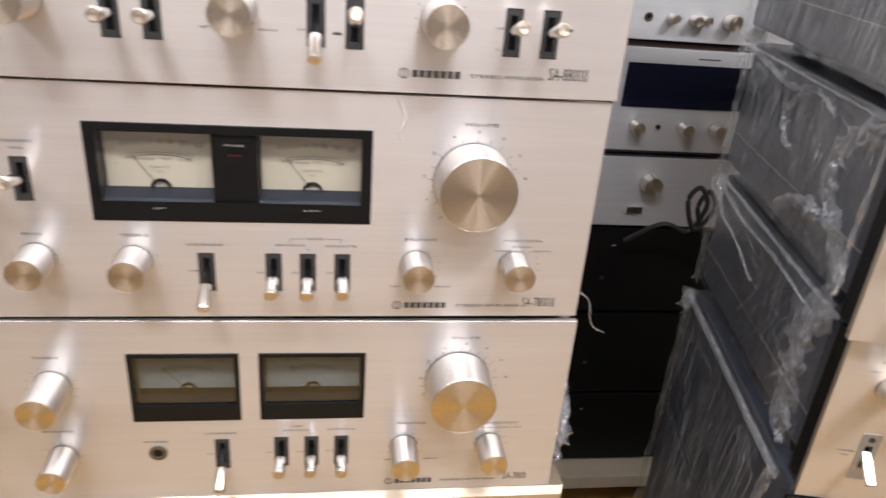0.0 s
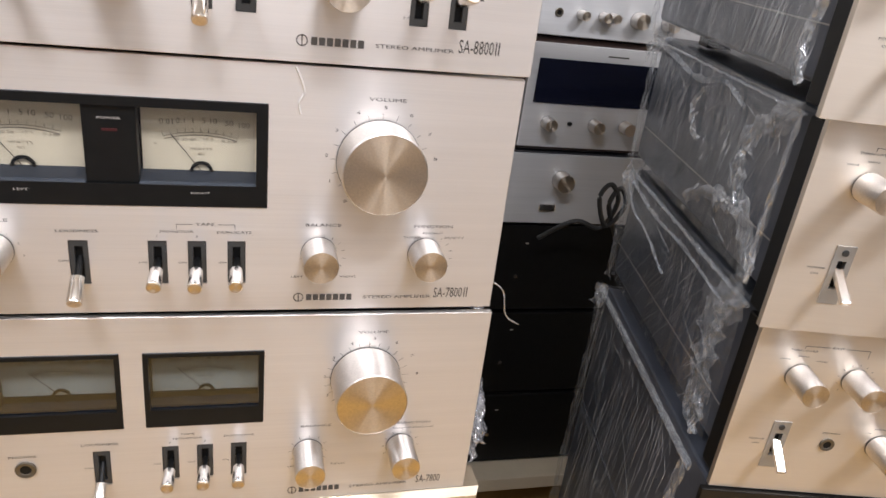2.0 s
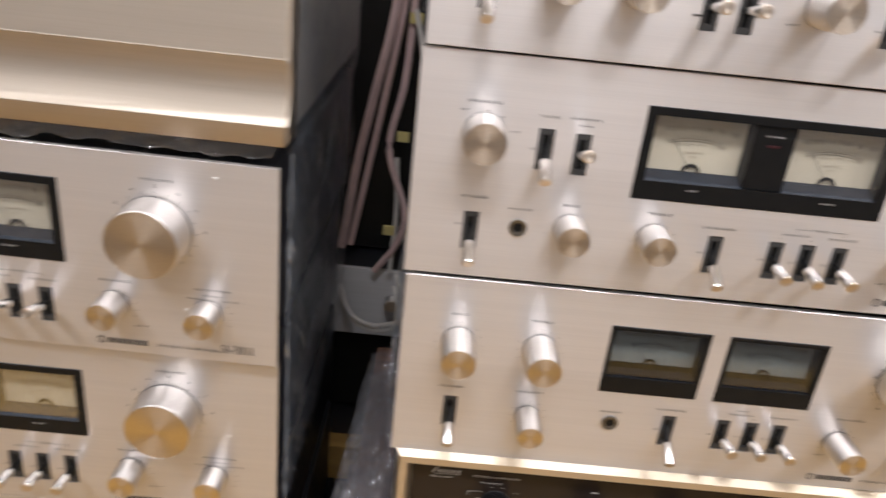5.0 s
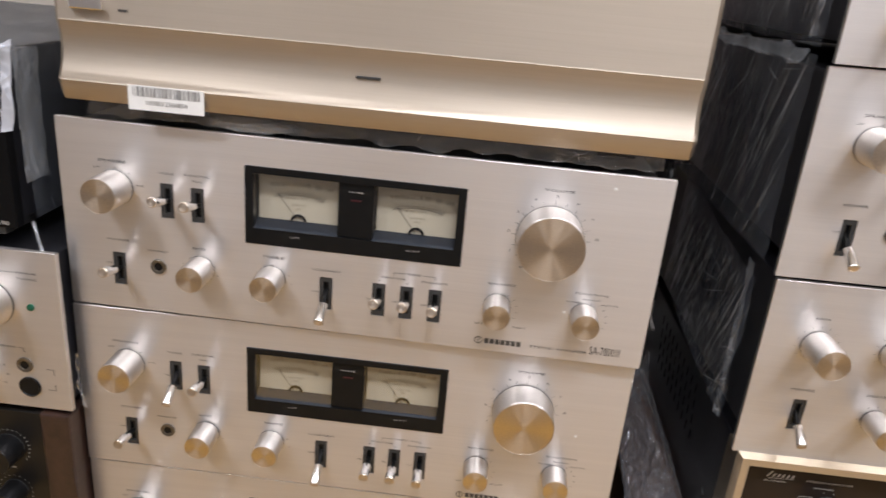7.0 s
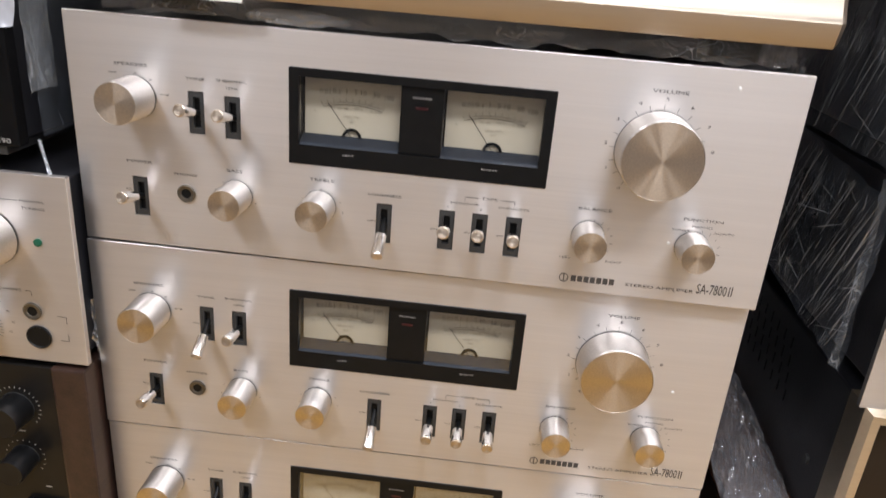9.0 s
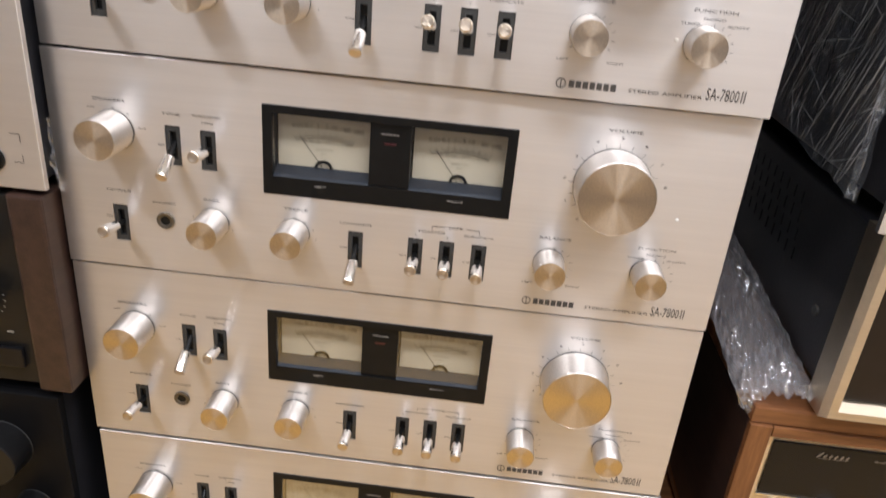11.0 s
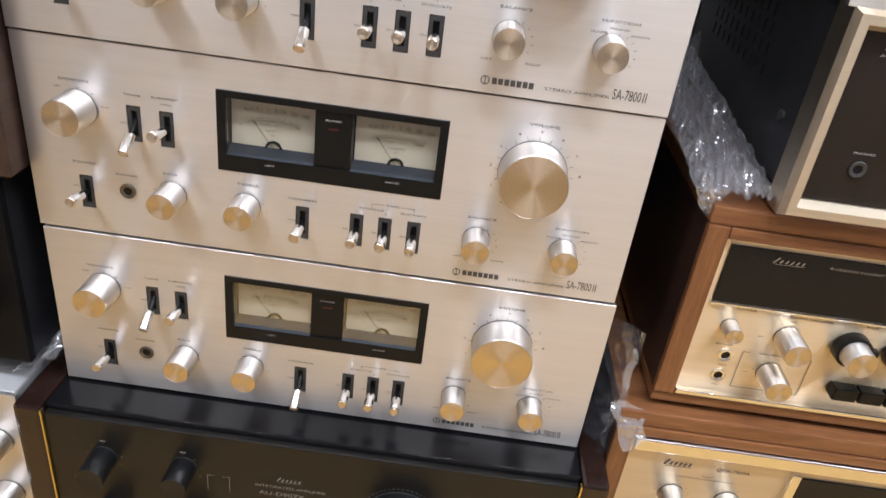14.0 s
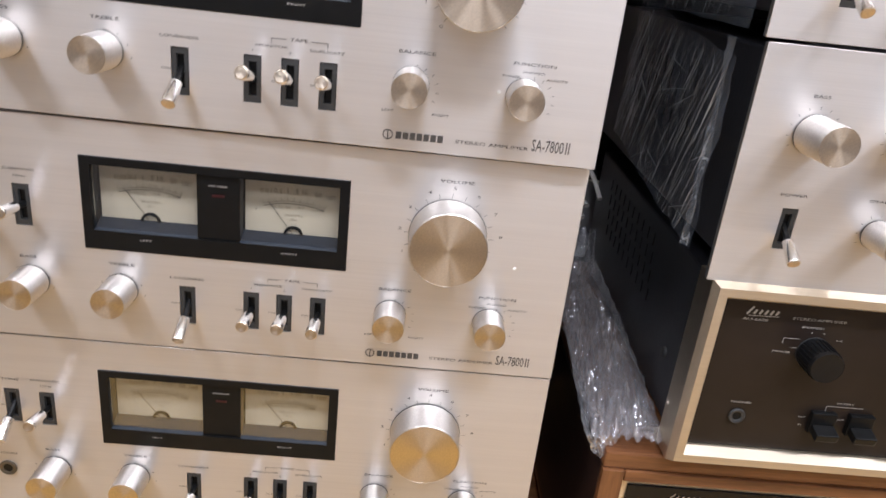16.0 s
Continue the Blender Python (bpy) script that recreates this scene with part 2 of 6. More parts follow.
def clear_pane(name, tint, low, steep):
    """Thin clear plastic whose gloss grows at slanting angles."""
    m, nt, b = mat(name, (1, 1, 1), 0.03)
    nt.nodes.remove(b)
    tr = nt.nodes.new("ShaderNodeBsdfTransparent")
    tr.inputs[0].default_value = (*tint, 1)
    gl = node(nt, "ShaderNodeBsdfGlossy", Roughness=0.06)
    lw = node(nt, "ShaderNodeLayerWeight", Blend=0.5)
    sq, ad, mx = nt.nodes.new("ShaderNodeMath"), nt.nodes.new("ShaderNodeMath"), nt.nodes.new("ShaderNodeMixShader")
    sq.operation, ad.operation = "POWER", "MULTIPLY_ADD"
    sq.inputs[1].default_value, ad.inputs[1].default_value, ad.inputs[2].default_value = 2.0, steep, low
    ad.use_clamp = True
    nt.links.new(lw.outputs["Facing"], sq.inputs[0])
    nt.links.new(sq.outputs[0], ad.inputs[0])
    nt.links.new(ad.outputs[0], mx.inputs[0])
    nt.links.new(tr.outputs[0], mx.inputs[1])
    nt.links.new(gl.outputs[0], mx.inputs[2])
    nt.links.new(mx.outputs[0], nt.nodes["Material Output"].inputs[0])
    return m


GLASS = clear_pane("clear_window_plastic", (0.87, 0.885, 0.90), 0.03, 2.4)
# shade and bluish reflection over the two-window meters, put into the pane's tint
SHADE_PANE = clear_pane("shade_tinted_window_plastic", (0.50, 0.565, 0.64), 0.05, 1.1)


# ---- building helpers ----
PRINTED = {"creasing", "dial_print", "panel_marks", "scale_marks", "lettering", "window_lettering", "power_lettering", "scale_numbers", "scale_arc", "model_number", "vent_grille", "barcode", "knurling", "dial_brand_mark", "sticker_number", "dial_lettering"}
def thing(name, m, label, category, group="", kind=""):
    e = new(name)
    e.empty_display_size = 0.02
    e.matrix_world = m
    return tagged(e, label, category, group, kind)


def part(name, bm, material, parent, label="", at=(0, 0, 0), rot=(0, 0, 0), smooth=False):
    if isinstance(bm, bmesh.types.BMesh):
        me = bpy.data.meshes.new(name)
        bm.to_mesh(me)
        bm.free()
        me.materials.append(material)
        if smooth:
            for p in me.polygons:
                p.use_smooth = True
            me.set_sharp_from_angle(angle=radians(35))
    else:
        me = bm
    ob = new(name, me)
    ob.parent = parent
    ob.matrix_basis = pose(*at, *rot)
    if label:
        tagged(ob, label)
    if name in PRINTED:
        tagged(ob, kind="stuff")
    return ob


def box(x0, x1, y0, y1, z0, z1, bevel=0.0, seg=2, bm=None):
    own = bmesh.new()
    bmesh.ops.create_cube(own, size=1.0)
    for v in own.verts:
        v.co = Vector(((x0 + x1) / 2 + v.co.x * (x1 - x0), (y0 + y1) / 2 + v.co.y * (y1 - y0), (z0 + z1) / 2 + v.co.z * (z1 - z0)))
    if bevel:
        bmesh.ops.bevel(own, geom=own.edges[:], offset=bevel, segments=seg, affect="EDGES", profile=0.6)
    if bm is None:
        return own
    return merge(bm, own)


def merge(bm, other):
    me = bpy.data.meshes.new("tmp")
    other.to_mesh(me)
    other.free()
    bm.from_mesh(me)
    bpy.data.meshes.remove(me)
    return bm


def lathe(profile, seg=48, bm=None, cx=0.0, cz=0.0):
    """Turn (radius, y) pairs round the y axis; y is negative towards the viewer."""
    bm = bm or bmesh.new()
    rings = []
    for r, y in profile:
        if r < 1e-6:
            rings.append([bm.verts.new((cx, y, cz))])
        else:
            rings.append([bm.verts.new((cx + r * math.cos(2 * math.pi * i / seg), y, cz + r * math.sin(2 * math.pi * i / seg))) for i in range(seg)])
    for a, b in zip(rings, rings[1:]):
        for i in range(seg):
            j = (i + 1) % seg
            if len(a) == 1 and len(b) == 1:
                continue
            if len(b) == 1:
                bm.faces.new((a[j], a[i], b[0]))
            elif len(a) == 1:
                bm.faces.new((a[0], b[i], b[j]))
            else:
                bm.faces.new((a[j], a[i], b[i], b[j]))
    bmesh.ops.recalc_face_normals(bm, faces=bm.faces[:])
    return bm


def plate(w, h, t, holes, chamfer=0.0003):
    """A front plate from x 0..w, z 0..h, front at y 0, with rectangular holes (x0, x1, z0, z1)."""
    xs = sorted({chamfer, w - chamfer, *[v for q in holes for v in q[:2]]})
    zs = sorted({chamfer, h - chamfer, *[v for q in holes for v in q[2:]]})
    bm = bmesh.new()
    grid = {}

    def vert(x, y, z):
        k = (round(x, 6), round(y, 6), round(z, 6))
        if k not in grid:
            grid[k] = bm.verts.new(k)
        return grid[k]

    def solid(i, j):
        if i < 0 or j < 0 or i >= len(xs) - 1 or j >= len(zs) - 1:
            return None
        cx, cz = (xs[i] + xs[i + 1]) / 2, (zs[j] + zs[j + 1]) / 2
        return not any(q[0] < cx < q[1] and q[2] < cz < q[3] for q in holes)

    for i in range(len(xs) - 1):
        for j in range(len(zs) - 1):
            if not solid(i, j):
                continue
            a, b, c, d = xs[i], xs[i + 1], zs[j], zs[j + 1]
            bm.faces.new((vert(a, 0, c), vert(b, 0, c), vert(b, 0, d), vert(a, 0, d)))
            for ni, nj, p, q in ((i - 1, j, (a, d), (a, c)), (i + 1, j, (b, c), (b, d)), (i, j - 1, (a, c), (b, c)), (i, j + 1, (b, d), (a, d))):
                if solid(ni, nj) is False:
                    bm.faces.new((vert(q[0], 0, q[1]), vert(p[0], 0, p[1]), vert(p[0], t, p[1]), vert(q[0], t, q[1])))
                elif solid(ni, nj) is None:
                    def out(s):
                        return (0 if s[0] == xs[0] and ni < 0 else w if ni >= len(xs) - 1 else s[0], 0 if nj < 0 else h if nj >= len(zs) - 1 else s[1])
                    op, oq = out(p), out(q)
                    bm.faces.new((vert(q[0], 0, q[1]), vert(p[0], 0, p[1]), vert(op[0], chamfer, op[1]), vert(oq[0], chamfer, oq[1])))
                    bm.faces.new((vert(oq[0], chamfer, oq[1]), vert(op[0], chamfer, op[1]), vert(op[0], t, op[1]), vert(oq[0], t, oq[1])))
    bmesh.ops.recalc_face_normals(bm, faces=bm.faces[:])
    return bm


def sweep(points, radius, seg=8, bm=None):
    """A round cable through points, smoothed."""
    bm = bm or bmesh.new()
    pts = [Vector(p) for p in points]
    fine = []
    for i in range(len(pts) - 1):
        p0, p1, p2, p3 = pts[max(i - 1, 0)], pts[i], pts[i + 1], pts[min(i + 2, len(pts) - 1)]
        for k in range(8):
            s = k / 8
            fine.append(0.5 * (2 * p1 + (p2 - p0) * s + (2 * p0 - 5 * p1 + 4 * p2 - p3) * s * s + (3 * p1 - p0 - 3 * p2 + p3) * s ** 3))
    fine.append(pts[-1])
    rings = []
    for i, p in enumerate(fine):
        d = (fine[min(i + 1, len(fine) - 1)] - fine[max(i - 1, 0)]).normalized()
        q = d.to_track_quat("Z", "Y")
        rings.append([bm.verts.new(p + q @ Vector((radius * math.cos(2 * math.pi * k / seg), radius * math.sin(2 * math.pi * k / seg), 0))) for k in range(seg)])
    for a, b in zip(rings, rings[1:]):
        for k in range(seg):
            bm.faces.new((a[k], a[(k + 1) % seg], b[(k + 1) % seg], b[k]))
    bm.faces.new(rings[0][::-1])
    bm.faces.new(rings[-1])
    return bm


def film(corner, u, v, nu, nv, amp, seed, freq=14.0, curl=0.0, hang=0.0):
    """A wrinkled sheet spanned by u and v from corner, relief amp along its normal, with ragged edges."""
    corner, u, v = Vector(corner), Vector(u), Vector(v)
    n = u.cross(v).normalized()
    lu, lv = u.length, v.length
    bm = bmesh.new()
    rows = []
    for j in range(nv + 1):
        row = []
        for i in range(nu + 1):
            s, t = i / nu, j / nv
            edge = 1 - min(1, 6 * min(s, 1 - s, t, 1 - t))
            q = Vector((s * lu * freq, t * lv * freq, seed))
            ridge = 1 - abs(noise.noise(Vector((q.x + 0.5 * q.y, q.y * 0.35, seed)))) * 2
            ridge2 = 1 - abs(noise.noise(Vector((q.x * 2.3 - 1.2 * q.y, q.y * 2.0, seed + 9)))) * 2
            d = amp * (0.55 * ridge ** 3 + 0.45 * ridge2 ** 3) + curl * edge * edge
            jig = 0.5 * amp * edge * (1 + hang)
            off = u * 0
            off += u.normalized() * jig * noise.noise(q * 1.7 + Vector((5, 1, 2)))
            off += v.normalized() * jig * 2 * noise.noise(q * 1.3 + Vector((1, 7, 4)))
            row.append(bm.verts.new(corner + u * s + v * t + n * d + off))
        rows.append(row)
    for a, b in zip(rows, rows[1:]):
        for i in range(nu):
            bm.faces.new((a[i], a[i + 1], b[i + 1], b[i]))
    return bm


def creases(corner, u, v, count, seed, lean=0.25, longest=0.6):
    """Thin raised folds strewn over a film sheet spanned by u and v, mostly along v."""
    rng = random.Random(seed)
    corner, u, v = Vector(corner), Vector(u), Vector(v)
    n = u.cross(v).normalized()
    bm = bmesh.new()
    for k in range(count):
        s, t = rng.random(), rng.random()
        ln = rng.uniform(0.12, longest) * (0.4 + 0.6 * rng.random())
        if rng.random() < 0.12:
            du, dv = rng.uniform(-0.3, 0.3), rng.uniform(-0.25, 0.25)
        else:
            du, dv = (lean + rng.uniform(-0.12, 0.12)) * ln * v.length / u.length, ln
        pts = []
        s = min(0.98 - abs(du) / 2, max(0.02 + abs(du) / 2, s)) if abs(du) < 0.9 else 0.5
        t = min(0.98 - abs(dv) / 2, max(0.02 + abs(dv) / 2, t))
        for i in range(4):
            q = i / 3
            ss = min(0.995, max(0.005, s + du * (q - 0.5) + 0.004 * math.sin(3 * q + k)))
            tt = min(0.99, max(0.01, t + dv * (q - 0.5)))
            pts.append(corner + u * ss + v * tt + n * 0.0028)
        w = rng.uniform(0.00010, 0.00034)
        side = (pts[-1] - pts[0]).normalized().cross(n)
        last = None
        for i, p in enumerate(pts):
            ww = w * math.sin(math.pi * (0.12 + 0.76 * i / 3))
            ring = [bm.verts.new(p - side * ww), bm.verts.new(p + n * ww), bm.verts.new(p + side * ww)]
            if last:
                for m in range(2):
                    bm.faces.new((last[m], last[m + 1], ring[m + 1], ring[m]))
            last = ring
    return bm


def fold(points, width, seed, amp=0.004, x=0.004):
    """A bunched band of film along (y, z) points on a side whose outward direction is -x."""
    pts = [Vector((0, y, z)) for y, z in points]
    fine = []
    for i in range(len(pts) - 1):
        p0, p1, p2, p3 = pts[max(i - 1, 0)], pts[i], pts[i + 1], pts[min(i + 2, len(pts) - 1)]
        for k in range(12):
            s = k / 12
            fine.append(0.5 * (2 * p1 + (p2 - p0) * s + (2 * p0 - 5 * p1 + 4 * p2 - p3) * s * s + (3 * p1 - p0 - 3 * p2 + p3) * s ** 3))
    fine.append(pts[-1])
    bm, last, across = bmesh.new(), None, 9
    for i, p in enumerate(fine):
        d = (fine[min(i + 1, len(fine) - 1)] - fine[max(i - 1, 0)]).normalized()
        side = Vector((0, -d.z, d.y))
        ww = width * (0.9 + 0.8 * noise.noise(Vector((i * 0.22, seed, 0)))) * min(1, 0.35 + 0.12 * min(i, len(fine) - 1 - i))
        row = []
        for k in range(across):
            q = k / (across - 1) - 0.5
            lift = amp * ((1 - 4 * q * q) * 0.5 + 0.7 * (1 - 2 * abs(noise.noise(Vector((i * 0.16 + k * 0.25, k * 0.55 - i * 0.05, seed))))))
            row.append(bm.verts.new(p + side * ww * (q + 0.22 * noise.noise(Vector((i * 0.35, k * 0.3, seed + 4)))) + Vector((x - max(lift, 0.0), 0, 0))))
        if last:
            for k in range(across - 1):
                bm.faces.new((last[k], last[k + 1], row[k + 1], row[k]))
        last = row
    return bm


def crumple(corner, u, v, nu, nv, amp, seed, narrow=0.35):
    """A sharply crumpled sheet: long slanting facets, one end drawn together."""
    rng = random.Random(seed)
    corner, u, v = Vector(corner), Vector(u), Vector(v)
    n = u.cross(v).normalized()
    bm, last = bmesh.new(), None
    for j in range(nv + 1):
        t = j / nv
        row = []
        for i in range(nu + 1):
            s = i / nu
            lean = 5.0 * (s - 0.5) / nv * min(1.0, 5 * t)
            loose = min(1.0, 5 * t)
            edge = min(1.0, 8 * min(s, 1 - s) + 0.25)
            draw = 1 - narrow * t * t
            p = corner + u * (0.5 + (s - 0.5) * draw) + v * min(1.02, max(-0.02, t + lean * 0.5))
            p += n * amp * edge * (rng.uniform(-1, 1) + 1.2 * noise.noise(Vector((s * 5, t * 9, seed))))
            p += u.normalized() * rng.uniform(-0.3, 0.3) * u.length / nu + v.normalized() * rng.uniform(-0.35, 0.35) * loose * v.length / nv
            row.append(bm.verts.new(p))
        if last:
            for i in range(nu):
                bm.faces.new((last[i], last[i + 1], row[i + 1]))
                bm.faces.new((last[i], row[i + 1], row[i]))
        last = row
    return bm


def fold_band(corner, u, width, seed):
    """A milky band of film laid back over a top edge, wavy along its rear."""
    corner, u = Vector(corner), Vector(u)
    bm, last = bmesh.new(), None
    for i in range(81):
        s = i / 80
        w = width * (1.0 + 0.5 * noise.noise(Vector((s * 7, seed, 0))))
        row = []
        for k in range(7):
            q = k / 6
            drop = -0.006 * (1 - q * 3) ** 2 if q < 0.33 else 0.0
            rise = 0.0012 * (1 - 2 * abs(noise.noise(Vector((s * 40 + q, q * 4, seed)))))
            row.append(bm.verts.new(corner + u * s + Vector((0, w * q, drop + rise))))
        if last:
            for k in range(6):
                bm.faces.new((last[k], last[k + 1], row[k + 1], row[k]))
        last = row
    return bm


def clump(center, size, seed, sub=4, rough=0.45):
    """A crumpled wad of film."""
    bm = bmesh.new()
    bmesh.ops.create_icosphere(bm, subdivisions=sub, radius=1.0)
    for w in bm.verts:
        p = w.co.normalized()
        f = 1 + rough * (1 - 2 * abs(noise.noise(p * 2.2 + Vector((seed, 0, 0))))) + 0.5 * rough * (1 - 2 * abs(noise.noise(p * 5.5 + Vector((0, seed, 0)))))
        w.co = Vector(center) + Vector((p.x * size[0] * f, p.y * size[1] * f, p.z * size[2] * f))
    return bm


def letters(items, material, parent, name="lettering", y=-0.00025):
    """Printed words: (text, x, z, cap height, width factor), centred on x. A text of dashes gives a plain bar."""
    bm = bmesh.new()
    for text, x, z, h, wide in items:
        if set(text) == {"-"}:
            w = len(text) * h * 0.8 * wide
            vs = [bm.verts.new((x + sx * w / 2, y, z + sz * h / 2)) for sx, sz in ((-1, -1), (1, -1), (1, 1), (-1, 1))]
            bm.faces.new(vs)
            continue
        cu = bpy.data.curves.new("text", "FONT")
        cu.body, cu.align_x, cu.align_y, cu.resolution_u = text, "CENTER", "CENTER", 2
        cu.size = (0.88 if name == "model_number" else 0.72) * h / 0.7
        wide = wide * 1.28 if wide > 1 else wide * 1.06
        ob = new("text", cu)
        me = bpy.data.meshes.new_from_object(ob)
        me.transform(Matrix.Translation((x, y, z)) @ Matrix.Rotation(math.pi / 2, 4, "X") @ Matrix.Diagonal((wide, 1, 1, 1)))
        bm.from_mesh(me)
        bpy.data.objects.remove(ob)
        bpy.data.curves.remove(cu)
        bpy.data.meshes.remove(me)
    if not bm.faces:
        bm.free()
        return None
    return tagged(part(name, bm, material, parent), kind="stuff")


def quad_line(bm, x0, z0, x1, z1, w, y=-0.00025):
    d = Vector((x1 - x0, 0, z1 - z0)).normalized()
    s = Vector((-d.z, 0, d.x)) * w / 2
    a, b = Vector((x0, y, z0)), Vector((x1, y, z1))
    bm.faces.new([bm.verts.new(c) for c in (a - s, b - s, b + s, a + s)])


CACHE = {}


def knob(parent, x, z, r, h, name="knob", ring=True, material=None):
    material = material or KNOB
    key = (round(r, 5), round(h, 5), material.name)
    if key not in CACHE:
        ob = part(name, lathe([(r * 1.02, -0.0006), (r * 1.0, -h * 0.4), (r * 0.995, -h + 0.0012), (r * 0.965, -h + 0.0006), (0, -h + 0.0006)], 56), material, parent, at=(x, 0, z), smooth=True)
        CACHE[key] = ob.data
        cap = REFLECT_CAP if material is KNOB else material
        CACHE[key, "cap"] = part("cap", lathe([(r * 0.966, -h + 0.0005), (r * 0.962, -h), (r * 0.3, -h + 0.0002), (0, -h + 0.0002)], 56), cap, ob, smooth=True).data
        CACHE[key, "rim"] = part("polished_rim", lathe([(r * 0.997, -h + 0.0011), (r * 0.993, -h + 0.0004), (r * 0.970, -h - 0.0001), (r * 0.964, -h + 0.0002)], 56), material, ob, smooth=True).data
    else:
        ob = part(name, CACHE[key], material, parent, at=(x, 0, z))
        part("cap", CACHE[key, "cap"], material, ob)
        part("polished_rim", CACHE[key, "rim"], material, ob)
    if ring:
        rk = ("ring", round(r, 5))
        if rk not in CACHE:
            CACHE[rk] = part("base_ring", lathe([(r * 1.03, -0.0003), (r * 1.03, -0.0009), (r * 1.0, -0.0011)], 40), SLOT, ob, smooth=True).data
        else:
            part("base_ring", CACHE[rk], SLOT, ob)
    return ob


def ticks(bm, x, z, r0, r1, a0, a1, n, w=0.00024):
    for i in range(n):
        a = radians(a0 + (a1 - a0) * i / (n - 1))
        quad_line(bm, x + r0 * math.cos(a), z + r0 * math.sin(a), x + r1 * math.cos(a), z + r1 * math.sin(a), w)


def lever(parent, x, z, tilt, w=0.0095, h=0.0255, length=0.0250, r=0.0038, sw=0.0042):
    """A toggle in its slot; tilt in degrees, up is positive."""
    key = ("slot", w, h)
    if key not in CACHE:
        bm = plate(w, h, 0.003, [(w / 2 - sw / 2, w / 2 + sw / 2, h * 0.14, h * 0.86)], 0.0003)
        bmesh.ops.translate(bm, verts=bm.verts[:], vec=(-w / 2, 0.0006, -h / 2))
        slot = part("switch_slot", bm, SLOT, parent, at=(x, 0, z))
        CACHE[key] = slot.data
        CACHE[key, 2] = part("slit", box(-sw / 2, sw / 2, 0.003, 0.0034, -h * 0.36, h * 0.36), BLACK, slot).data
    else:
        slot = part("switch_slot", CACHE[key], SLOT, parent, at=(x, 0, z))
        part("slit", CACHE[key, 2], BLACK, slot)
    k2 = ("lever", r, length)
    if k2 not in CACHE:
        lv = part("lever", lathe([(r * 0.5, -0.0095), (r * 0.88, -0.0098), (r, -length + 0.001), (r * 0.93, -length), (0, -length)], 28), CHROME, parent, smooth=True, at=(x, 0.001, z), rot=(-tilt, 0, 0))
        CACHE[k2] = lv.data
        CACHE[k2, 3] = part("lever_tip", lathe([(r * 0.95, -length - 0.0001), (r * 0.80, -length - 0.0006), (r * 0.2, -length - 0.0004), (0, -length - 0.0004)], 28), REFLECT_CAP, lv, smooth=True).data
        CACHE[k2, 2] = part("stem", lathe([(0.0017, 0.003), (0.0019, -0.0098)], 14), BLACK, lv, smooth=True).data
    else:
        lv = part("lever", CACHE[k2], CHROME, parent, at=(x, 0.001, z), rot=(-tilt, 0, 0))
        part("lever_tip", CACHE[k2, 3], REFLECT_CAP, lv)
        part("stem", CACHE[k2, 2], BLACK, lv)


def jack(parent, x, z, r=0.0057, metal=None):
    metal = metal or SOCKET
    key = ("jack", r, metal.name)
    if key not in CACHE:
        j = part("phones_jack", lathe([(r, 0.0), (r, -0.0010), (r * 0.9, -0.0014), (r * 0.58, -0.0010), (r * 0.52, -0.0003)], 32), metal, parent, "chrome-ringed headphone socket", at=(x, 0, z), smooth=True)
        CACHE[key] = j.data
        CACHE[key, 2] = part("socket_hole", lathe([(r * 0.56, -0.0006), (0, -0.0005)], 24), BLACK, j).data
    else:
        j = part("phones_jack", CACHE[key], CHROME, parent, "chrome-ringed headphone socket", at=(x, 0, z))
        part("socket_hole", CACHE[key, 2], BLACK, j)


